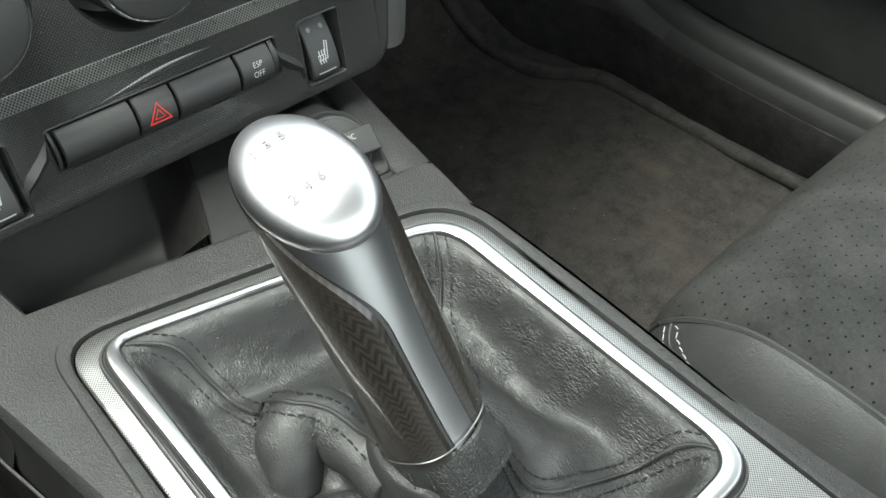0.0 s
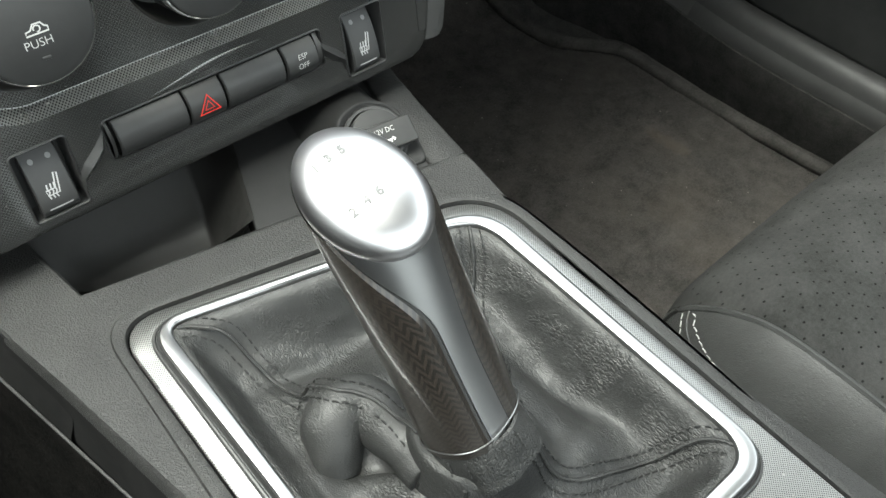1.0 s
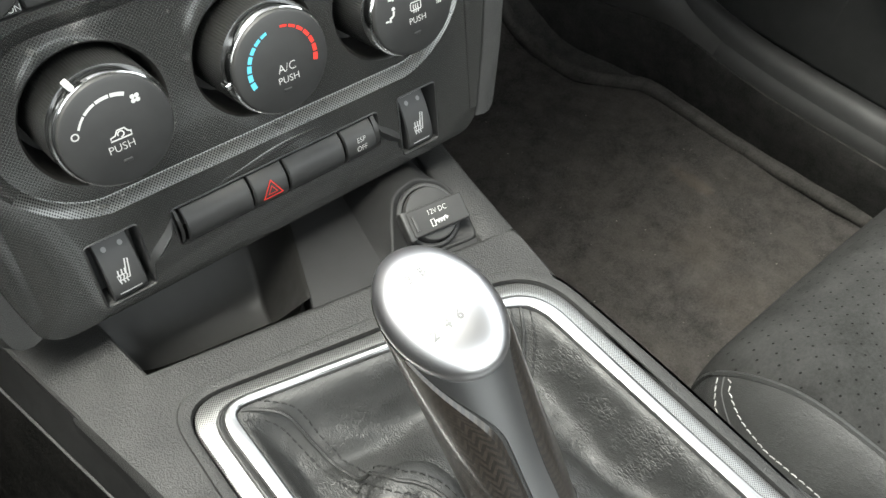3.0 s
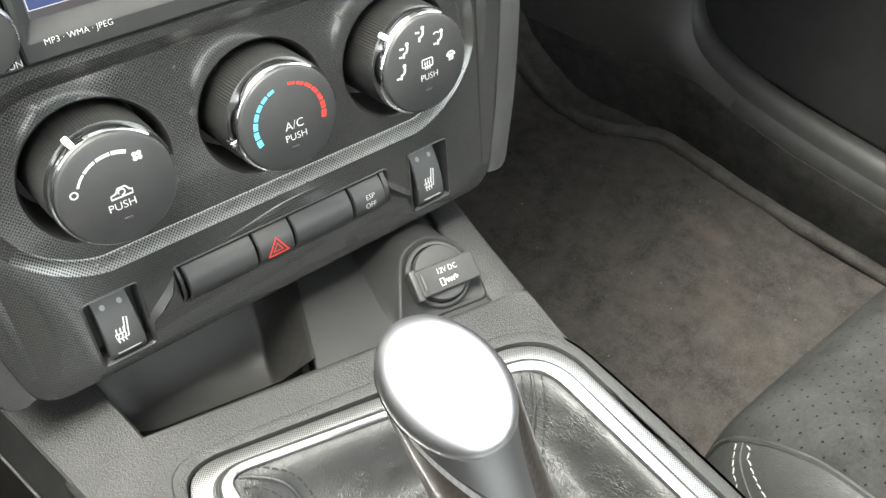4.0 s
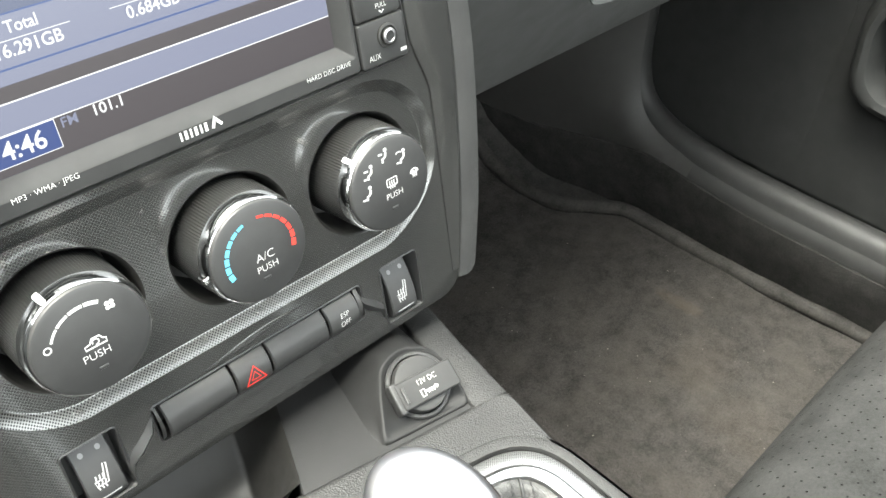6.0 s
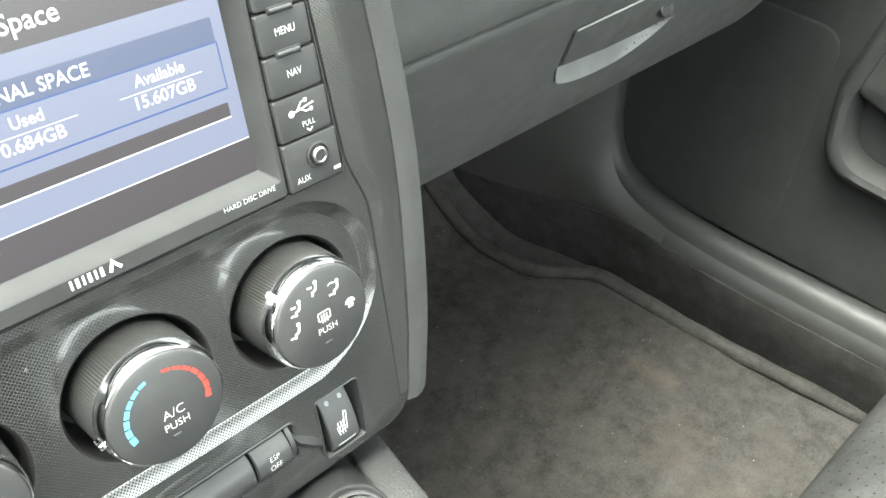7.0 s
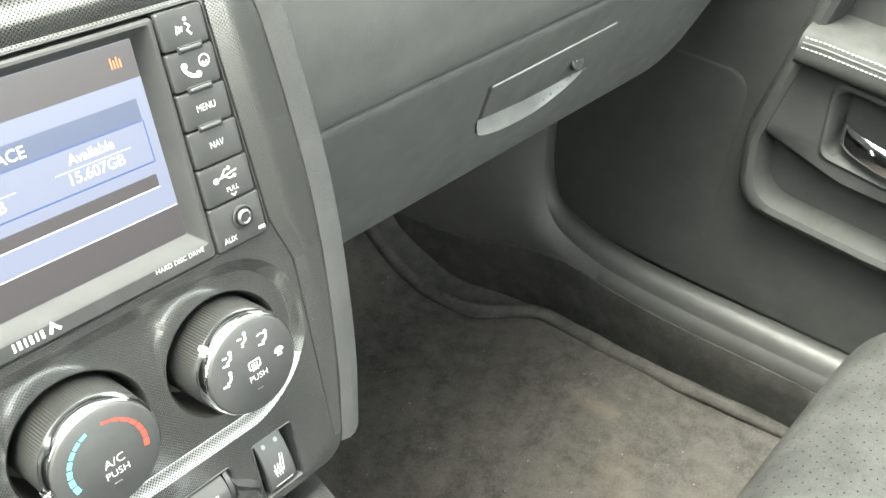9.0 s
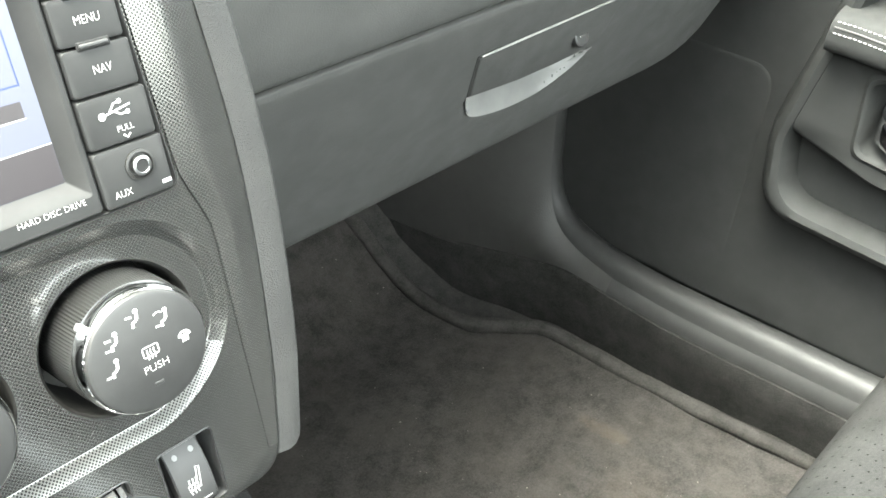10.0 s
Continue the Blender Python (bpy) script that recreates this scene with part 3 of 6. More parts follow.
def dashboard():
    ob = thing("dashboard", "dark grey grained dashboard with a closed glove box", "dashboard", kind="structure")
    xs = [0.10 + 0.68 * k / 48 for k in range(49)]
    upper = spline([(0.112, 0.5205), (0.1050, 0.5215), (0.1015, 0.528), (0.0985, 0.545), (0.0965, 0.585), (0.1040, 0.632), (0.135, 0.668), (0.20, 0.688), (0.33, 0.705), (0.66, 0.70)], 6)
    part("upper_pad", bm_loft([dash_row(x, upper) for x in xs], close=False), DASH, ob)
    lower = spline([(0.42, 0.372), (0.25, 0.360), (0.197, 0.3565), (0.181, 0.3590), (0.1725, 0.366), (0.164, 0.378), (0.1415, 0.4304), (0.1196, 0.4834), (0.1090, 0.5085), (0.1073, 0.5155), (0.1090, 0.5178), (0.116, 0.5185)], 14)
    top_line = spline([(0.3690, 0.4530), (0.3790, 0.4530), (0.4050, 0.4520), (0.4350, 0.4520), (0.4700, 0.4535), (0.5010, 0.4570)], 8)
    low_line = spline([(0.3700, 0.4500), (0.3840, 0.4325), (0.4180, 0.4255), (0.4560, 0.4275), (0.4850, 0.4400), (0.5015, 0.4562)], 8)

    def scoop(x, z):
        """Depth of the finger scoop below the flap."""
        if not 0.3695 < x < 0.5010:
            return 0.0
        k = min(range(len(low_line) - 1), key=lambda q: abs(low_line[q][0] - x))
        top, low = 0.4535, low_line[k][1]
        s = (top - z) / max(top - low, 0.002)
        if s > 1 or s < -0.5:
            return 0.0
        return 0.017 * (1 - max(s, 0.0)) ** 0.85 * smoothstep(-0.5, -0.1, s) * min((top - low) / 0.016, 1.0)

    fine_xs = sorted(set(xs + [0.366 + 0.0015 * k for k in range(93)]))
    lid = part("glove_box_lid", bm_loft([[(a, b + scoop(a, c), c) for a, b, c in dash_row(x, lower)] for x in fine_xs], close=False), DASH, ob, "closed glove box lid with a pull handle")

    # pull handle: a thin flap over a scooped finger ledge
    def on_face(loop, out):
        return [(x, lid_y(x, z) - out, z) for x, z in loop]

    def flap(i):
        return round_poly([(0.3608 + i, 0.4888 - i), (0.5045 - i, 0.5003 - i), (0.5035 - i, 0.4590 + i), (0.4600, 0.4545 + i), (0.4201, 0.4525 + i), (0.3705 + i, 0.4545 + i)], [0.002, 0.002, 0.006, 0.02, 0.02, 0.002], 5)

    part("flap_gap", bm_loft([on_face(flap(-0.0008), -0.002), on_face(flap(-0.0008), 0.0003), on_face(flap(0.0006), 0.0003)]), TRIM, lid, "dark gap round the handle flap")
    part("handle_flap", bm_loft([on_face(flap(0.0004), -0.002), on_face(flap(0.0004), 0.0010), on_face(flap(0.0009), 0.0016), on_face(flap(0.0022), 0.0018)], cap1=True), DASH, lid)
    # thin pale tube painted in as the highlight along the top edge
    part("flap_highlight", bm_tube(on_face([(0.3620 + 0.1415 * k / 12, 0.4893 + 0.0112 * k / 12) for k in range(13)], 0.0013), 0.0007, 6), EDGE, lid, "pale line painted as the highlight on the flap's top edge")
    loops = []
    for a, b in zip(top_line, low_line):
        lp = []
        for k in range(11):
            q = k / 10
            x, z = a[0] + (b[0] - a[0]) * q, a[1] + (b[1] - a[1]) * q
            lp.append((x, lid_y(x, z) + scoop(x, z) - 0.0007, z))
        loops.append(lp)
    part("handle_ledge", bm_loft(loops, close=False), LEDGE, lid, "finger ledge under the flap, coloured pale for the light on it")
    m = Matrix.Translation((0.4715, lid_y(0.4715, 0.4745) - 0.002, 0.4745)) @ Matrix.Rotation(radians(68), 4, "X")
    bm = bm_lathe([(0.0080, -0.002), (0.0080, 0.0012), (0.0070, 0.0018), (0.0062, 0.0004), (0.0001, 0.0004)], n=28)
    bm.transform(m)
    lk = part("lock", bm, TRIM, lid, "small round glove box lock")
    bm = bm_box(0, 0, 0.0012, 0.0028, 0.0005, 0.0005, 0.0002)
    bm.transform(m)
    part("keyhole", bm, CHROME, lk)
    part("lid_seal", bm_tube([dash_row(x, [(0.117, 0.5195)])[0] for x in xs], 0.0022, 6), TRIM, ob)
    return ob


dashboard()


def driver_dash():
    """Plain unseen driver half of the dashboard, closing the cabin and raised to shade the console."""
    ob = thing("dashboard_driver_side", "unseen plain dark grey driver half of the dashboard, raised to shade the console", "dashboard", kind="structure")
    xs = [-0.80 + 0.655 * k / 20 for k in range(21)]
    prof = spline([(0.50, 0.44), (0.24, 0.43), (0.16, 0.46), (0.12, 0.56), (0.12, 0.66), (0.13, 0.74), (0.17, 0.775), (0.26, 0.775), (0.40, 0.73), (0.64, 0.70)], 5)
    part("upper_pad", bm_loft([[(x, y, z) for y, z in prof] for x in xs], close=False), DASH, ob)
    part("knee_panel", bm_box(-0.4925, 0.26, 0.33, 0.3075, 0.02, 0.12, 0.01), DASH, ob)
    return ob


driver_dash()


def centre_pad():
    """Dashboard top above the centre stack."""
    ob = thing("dashboard_centre_pad", "plain dark grey dashboard top above the radio", "dashboard", kind="structure")
    prof = spline([(0.105, 0.665), (0.115, 0.680), (0.15, 0.690), (0.33, 0.708), (0.66, 0.70)], 5)
    part("upper_pad", bm_loft([[(x, y, z) for y, z in prof] for x in [-0.146 + 0.2455 * k / 8 for k in range(9)]], close=False), DASH, ob)
    return ob


centre_pad()

# ---- passenger door ----


def door():
    ob = thing("passenger_door", "closed charcoal passenger door with armrest and chrome handle", "car door")
    X0 = 0.752
    rows = []
    for k in range(50):
        y = 0.31 - 1.3 * k / 49
        z0 = 0.1185 - 0.045 * min(y, 0.10) + 0.02 * smoothstep(0.2, 0.31, y)
        rows.append([(X0 + 0.012, y, z0 + 0.0005), (X0 + 0.002, y, z0), (X0 - 0.001, y, z0 + 0.0015)] + [(X0 + 0.03 * smoothstep(0.55, 0.75, z) - 0.0015 * smoothstep(0.22, 0.14, z), y, z) for z in [z0 + 0.005 + (0.715 - z0) * q / 24 for q in range(25)]])
    part("panel", bm_loft(rows, close=False), DOOR, ob)

    # shallow raised field low on the door, ahead of the pocket
    def field(i):
        return round_poly([(0.0700 + i, 0.122 + i), (0.0735 + i, 0.384 - i), (0.292 - i, 0.384 - i), (0.292 - i, 0.122 + i)], [0.004, 0.028, 0.03, 0.004], 8)

    bm = bm_loft([[(X0 - w, y, z) for y, z in field(i)] for i, w in ((-0.0030, -0.0010), (-0.0008, 0.0008), (0.0006, 0.0012), (0.0040, 0.0014))], cap1=True)
    part("lower_field", bm, DOOR, ob)

    def outline(i):
        pts = [(0.000 - i, 0.72), (0.004 - i, 0.56), (0.024 - i, 0.475), (0.052 - i, 0.338), (0.042 - i, 0.258 + i), (-0.10, 0.252 + i), (-0.95, 0.245 + i), (-0.95, 0.72)]
        return round_poly(pts, [0.001, 0.2, 0.15, 0.06, 0.055, 0.3, 0.001, 0.001], 8)

    def at_x(loop, x):
        return [(x, y, z) for y, z in loop]

    steps = [(-0.012, X0 + 0.006), (-0.004, 0.742), (0.0, 0.726), (0.004, 0.7185), (0.010, 0.716), (0.016, 0.7185), (0.019, 0.726), (0.022, X0 - 0.004)]
    part("pull_rim", bm_loft([at_x(outline(i), x) for i, x in steps]), DOOR, ob, "rounded rim round the armrest and pocket")
    part("pocket", bm_loft([at_x(outline(0.021), X0 - 0.005)], cap0=True), DOOR, ob)

    # switch panel with the handle recess
    def plate(i):
        return round_poly([(0.022 - i, 0.440 - i), (0.036 - i, 0.350 + i), (-0.05, 0.325 + i), (-0.9, 0.30 + i), (-0.9, 0.440 - i)], [0.004, 0.012, 0.1, 0.001, 0.001], 6)

    def recess(i):
        return round_poly([(-0.018 - i, 0.420 - i), (-0.026 - i, 0.350 + i), (-0.165 + i, 0.335 + i), (-0.165 + i, 0.408 - i)], [0.012, 0.014, 0.014, 0.012], 6)

    bm = bmesh.new()
    edges = []
    for lp in (plate(0.003), recess(0)):
        vs = [bm.verts.new((0.7195, y, z)) for y, z in lp]
        edges += [bm.edges.new((vs[i], vs[(i + 1) % len(vs)])) for i in range(len(vs))]
    bmesh.ops.triangle_fill(bm, use_beauty=True, edges=edges, normal=(-1, 0, 0))
    bm_loft([at_x(plate(0.003), 0.7195), at_x(plate(0.0), 0.7225), at_x(plate(0.0), X0)], bm=bm)
    bmesh.ops.remove_doubles(bm, verts=bm.verts, dist=1e-5)
    pl = part("switch_panel", bm, DOOR, ob)
    bm = bm_loft([at_x(recess(-0.004), 0.7185), at_x(recess(-0.001), 0.7165), at_x(recess(0.002), 0.719), at_x(recess(0.005), 0.735), at_x(recess(0.009), 0.750)], cap1=True)
    part("handle_recess", bm, DOOR, pl)
    path = spline([(0.744, -0.030, 0.378), (0.722, -0.040, 0.375), (0.712, -0.07, 0.370), (0.711, -0.11, 0.365), (0.716, -0.155, 0.360)], 8)
    loops = []
    for i, p in enumerate(path):
        s = i / (len(path) - 1)
        h, d = 0.010 + 0.004 * s, 0.004
        loops.append([p + Vector((d * math.cos(a), 0, h * math.sin(a))) for a in [2 * math.pi * k / 14 for k in range(14)]])
    part("door_handle", bm_loft(loops, cap0=True, cap1=True), CHROME, ob, "chrome inner door handle")

    # padded armrest with two stitched lines
    prof = spline([(0.748, 0.4300), (0.725, 0.4310), (0.706, 0.4330), (0.6990, 0.4375), (0.6970, 0.4480), (0.6990, 0.4585), (0.7060, 0.4655), (0.720, 0.4695), (0.745, 0.4740), (0.772, 0.4850)], 3)

    def sag(y):
        return 0.06 * min(max(-y, 0.0), 0.12)

    rows = []
    for k in range(50):
        y = 0.021 - 0.93 * k / 49
        rows.append([(x, y + 0.03 * (0.4655 - z), z - sag(y)) for x, z in prof])
    arm = part("armrest", bm_loft(rows, close=False), ARMHIDE, ob, "padded stitched leather armrest")
    for off, hz in ((0.6996, 0.4605), (0.6968, 0.4515)):
        bm = bmesh.new()
        for k in range(190):
            y = 0.016 - 0.0042 * k
            bm_box(off, y, hz - sag(y), 0.0005, 0.0014, 0.0005, 0.0004, bm=bm)
        part("stitching", bm, PALETHREAD, arm, "pale stitched seam")
    part("piping", bm_tube([(0.6978, 0.018 - 0.02 * k, 0.4560 - sag(0.018 - 0.02 * k)) for k in range(44)], 0.0008, 6), TRIM, arm, "dark seam between the stitched rows")
    return ob


door()

# ---- passenger seat ----


def seat():
    ob = thing("passenger_seat", "charcoal passenger seat with perforated suede centre and leather bolsters", "car seat")
    x0, x1 = 0.135, 0.665
    prof = spline([(-0.195, 0.03), (-0.160, 0.10), (-0.143, 0.18), (-0.140, 0.240), (-0.150, 0.282), (-0.175, 0.312), (-0.220, 0.328), (-0.33, 0.328), (-0.48, 0.315), (-0.75, 0.29)], 7)

    def point(u, q):
        """u across from 0 to 1, q a profile point."""
        y, z = q
        x = x0 + (x1 - x0) * u
        e = min(u, 1 - u)
        drop = 1 - smoothstep(0.0, 0.22, e)
        up = smoothstep(0.24, 0.31, z)
        nz = z - 0.10 * drop ** 2 * up
        ny = y - 0.055 * drop ** 2.2 + 0.006 * math.sin(math.pi * u)
        nx = x + (0.5 - u) * 0.03 * drop * (1 - up)
        return Vector((nx, ny, nz))

    def patch(name, u0, u1, n, mat, label=""):
        rows = [[point(u0 + (u1 - u0) * k / n, q) for q in prof] for k in range(n + 1)]
        return part(name, bm_loft(rows, close=False), mat, ob, label)

    patch("bolster", 0.0, 0.130, 26, SEATHIDE, "smooth grey leather side bolster")
    patch("cushion_centre", 0.132, 0.868, 70, SUEDE, "perforated charcoal suede cushion centre")
    patch("bolster", 0.870, 1.0, 26, SEATHIDE, "smooth grey leather side bolster")
    for u in (0.131, 0.869):
        path = [point(u, q) - Vector((0, 0, 0.0018)) for q in prof]
        part("piping", bm_tube(path, 0.0022, 6), SEATHIDE, ob)
    # curved seam of the bolster's front corner: places are (across, station along the profile)
    knots = [(-0.195, 0.03), (-0.160, 0.10), (-0.143, 0.18), (-0.140, 0.240), (-0.150, 0.282), (-0.175, 0.312), (-0.220, 0.328), (-0.33, 0.328), (-0.48, 0.315), (-0.75, 0.29)]
    fine = spline(knots, 100)

    def seam_line(turns, flip):
        return [point(1 - u if flip else u, fine[min(int(k * 100), len(fine) - 1)]) for u, k in spline(turns, 60)]

    for flip in (False, True):
        for turns in ([(0.130, 4.30), (0.117, 4.36), (0.101, 4.74), (0.089, 5.23), (0.085, 5.62), (0.083, 6.0), (0.080, 6.6), (0.078, 8.0)], [(0.130, 3.93), (0.111, 3.97), (0.099, 4.15), (0.082, 4.6), (0.072, 5.2), (0.067, 6.0), (0.064, 6.6), (0.062, 8.0)]):
            bm = bmesh.new()
            length = 0.0
            pts = seam_line(turns, flip)
            for pa, pb in zip(pts, pts[1:]):
                length += (pb - pa).length
                if length > 0.0050:
                    d = (pb - pa).normalized() * 0.0018
                    bm_tube([pa - d, pa + Vector((0, 0, 0.0004)), pa + d], 0.0004, 5, bm=bm)
                    length = 0.0
            part("stitching", bm, PALETHREAD, ob, "pale stitched seam")
        mid = seam_line([(0.130, 4.12), (0.114, 4.17), (0.100, 4.45), (0.0855, 4.92), (0.0785, 5.4), (0.075, 6.0), (0.072, 6.6), (0.070, 8.0)], flip)
        part("piping", bm_tube([p - Vector((0, 0, 0.0003)) for p in mid[::6]], 0.0009, 6), TRIM, ob, "dark seam between the stitched rows")
    part("base", bm_box(0.40, -0.50, 0.13, 0.22, 0.26, 0.11, 0.02), TRIM, ob)
    return ob


seat()

# ---- centre console ----
RING = (0.0, -0.16)
ANG = [2 * math.pi * i / 288 for i in range(288)]
DECK = round_poly([(-0.1250, -0.0103), (0.1005, -0.0486), (0.0945, -0.10), (0.0935, -0.14), (0.101, -0.228), (0.112, -0.36), (0.112, -0.50), (-0.112, -0.50), (-0.108, -0.30), (-0.104, -0.13), (-0.1165, -0.055)],
                  [0.006, 0.004, 0.08, 0.08, 0.1, 0.1, 0.01, 0.01, 0.1, 0.1, 0.05], 8)
MESH_OUT = round_poly([(-0.0880, -0.0400), (0.0885, -0.0775), (0.0925, -0.36), (-0.0908, -0.36)], [0.017, 0.034, 0.012, 0.012], 10)
FRAME_OUT = round_poly([(-0.0800, -0.0490), (0.0795, -0.0850), (0.0810, -0.2540), (-0.0815, -0.2540)], [0.014, 0.028, 0.018, 0.016], 10)
FRAME_IN = round_poly([(-0.0715, -0.0575), (0.0695, -0.0905), (0.0730, -0.2440), (-0.0735, -0.2440)], [0.006, 0.022, 0.014, 0.010], 10)


def ring(outline, z, grow=0.0):
    out = []
    for (x, y) in polar(outline, RING, ANG):
        d = Vector((x - RING[0], y - RING[1]))
        d = d * (1 + grow / d.length)
        out.append((RING[0] + d.x, RING[1] + d.y, z))
    return out


TOP = 0.3880


def console():
    ob = thing("centre_console", "charcoal grained plastic centre console with a storage bin", "centre console")
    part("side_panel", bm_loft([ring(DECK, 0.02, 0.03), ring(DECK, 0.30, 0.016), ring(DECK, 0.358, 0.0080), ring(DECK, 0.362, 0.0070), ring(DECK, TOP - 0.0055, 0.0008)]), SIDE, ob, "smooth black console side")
    loops = [ring(DECK, TOP - 0.0065, 0.0010), ring(DECK, TOP - 0.0015, -0.0015),
             ring(DECK, TOP, -0.0035), ring(DECK, TOP, -0.0050), ring(MESH_OUT, TOP, 0.0090), ring(MESH_OUT, TOP, 0.0075), ring(MESH_OUT, TOP + 0.0011, 0.0066), ring(MESH_OUT, TOP + 0.0014, 0.0035), ring(MESH_OUT, TOP + 0.0008, 0.001), ring(MESH_OUT, TOP - 0.0015, 0.0002)]
    part("deck", bm_loft(loops), DECKSKIN, ob)

    # front tray beside the bin, with a rail along its outer side
    def deck_front(x):
        return -0.0315 - x * 0.17

    def shrink(lp, d):
        n = len(lp)
        out = []
        for i in range(n):
            a, b = Vector(lp[i - 1]), Vector(lp[(i + 1) % n])
            t = (b - a)
            t = t.normalized() if t.length > 1e-9 else Vector((1, 0))
            out.append((lp[i][0] - t.y * d, lp[i][1] + t.x * d))
        return out

    # tray floor right of the bin
    tray = [(-0.0135, deck_front(-0.0100) - 0.0045), (0.0860, deck_front(0.086) - 0.0045), (0.0960, 0.03), (0.1010, 0.14), (0.050, 0.14), (0.0125, 0.030)]
    outline = round_poly(tray, [0.002, 0.002, 0.05, 0.002, 0.002, 0.02], 6)
    bm = bm_loft([flat(outline, 0.355), flat(outline, 0.3848), flat(shrink(outline, 0.0006), 0.3855)], cap1=True)
    part("tray", bm, TRAY, ob, "smooth black tray floor")
    inner = spline([(0.0785, -0.0480), (0.0798, -0.042), (0.0845, -0.012), (0.0885, 0.012), (0.0930, 0.04), (0.100, 0.14)], 8)
    outer = spline([(0.0995, -0.0510), (0.1003, -0.044), (0.1045, -0.012), (0.1083, 0.012), (0.1115, 0.04), (0.114, 0.14)], 8)
    rows = []
    for p, q in zip(inner, outer):
        rows.append([(p.x, p.y, 0.355), (p.x, p.y, TOP - 0.003), (p.x + 0.0008, p.y, TOP - 0.0008), (p.x + 0.002, p.y, TOP), (q.x - 0.003, q.y, TOP), (q.x - 0.0008, q.y, TOP - 0.001), (q.x, q.y, TOP - 0.004), (q.x + 0.004, q.y, 0.30), (q.x + 0.02, q.y, 0.02)])
    part("side_rail", bm_loft(rows, close=False), DECKSKIN, ob)
    # front lip of the deck, above the bin and tray
    lip = []
    for k in range(31):
        x = -0.113 + 0.206 * k / 30
        y = deck_front(x)
        lip.append([(x, y - 0.0006, TOP - 0.0030), (x, y + 0.0016, TOP - 0.0060), (x, y + 0.0034, TOP - 0.0095), (x, y + 0.0045, TOP - 0.014), (x, y + 0.0045, 0.33)])
    part("lip", bm_loft(lip, close=False), DECKSKIN, ob)
    # storage bin, scooped below the fascia
    def bin_row(x, end):
        y0 = deck_front(x) + 0.0045
        skew = -0.25 + 0.65 * (x + 0.094) / 0.0835
        pts = [(y0, 0.3790), (y0 + 0.0006, 0.3700), (y0 + 0.0020, 0.3590), (y0 + 0.006, 0.3525), (y0 + 0.014, 0.3500), (y0 + 0.028, 0.3500), (y0 + 0.034, 0.3525), (y0 + 0.042, 0.3590), (0.058, 0.382), (0.09, 0.41)]
        return [(x + skew * (y - y0), y, z + (0.3868 - z) * end if z < 0.3868 else z) for y, z in pts]

    rows = []
    for x, end in ((-0.0945, 1.0), (-0.0935, 0.90), (-0.0900, 0.55), (-0.0860, 0.22), (-0.0810, 0.05), (-0.074, 0.0), (-0.05, 0.0), (-0.035, 0.0), (-0.0275, 0.0), (-0.0262, 0.02), (-0.0250, 0.08), (-0.0190, 0.44), (-0.0118, 0.90), (-0.0105, 0.97), (-0.0095, 1.0)):
        rows.append(bin_row(x, end))
    part("bin", bm_loft(rows, close=False), DEEP, ob, "open dark storage bin below the fascia")
    # left shoulder running forward under the fascia
    left = round_poly([(-0.1218, -0.022), (-0.0890, -0.0225), (-0.0945, 0.02), (-0.0955, 0.14), (-0.1532, 0.14)], [0.0015, 0.003, 0.02, 0.002, 0.002], 4)
    part("side_rail", bm_loft([flat(left, 0.34), flat(left, TOP - 0.0012), flat(shrink(left, 0.0012), TOP + 0.0001)], cap1=True), DECKSKIN, ob, angle=25)

    def edge_x(y):
        """Left edge of the console."""
        return -0.1266 - 0.1959 * max(y, -0.15) + 0.02 * min(max(-0.15 - y, 0), 0.3)

    ys = [0.3 - 0.8 * k / 40 for k in range(41)]
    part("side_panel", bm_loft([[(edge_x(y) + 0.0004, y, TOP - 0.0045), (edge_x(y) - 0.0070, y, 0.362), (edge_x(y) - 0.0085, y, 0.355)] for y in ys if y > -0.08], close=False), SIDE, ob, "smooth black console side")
    part("side_bead", bm_tube([(edge_x(y) - 0.0083, y, 0.3605) for y in ys], 0.0007, 6), GRAIN, ob, "thin bead along the console side")
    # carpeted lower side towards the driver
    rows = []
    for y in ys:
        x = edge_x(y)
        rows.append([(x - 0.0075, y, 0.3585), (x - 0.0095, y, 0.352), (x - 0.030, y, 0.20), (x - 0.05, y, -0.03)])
    part("tunnel_carpet", bm_loft(rows, close=False), TUNNEL, ob, "console-side carpet, coloured near-black for the driver-side shade")
    return ob


console()


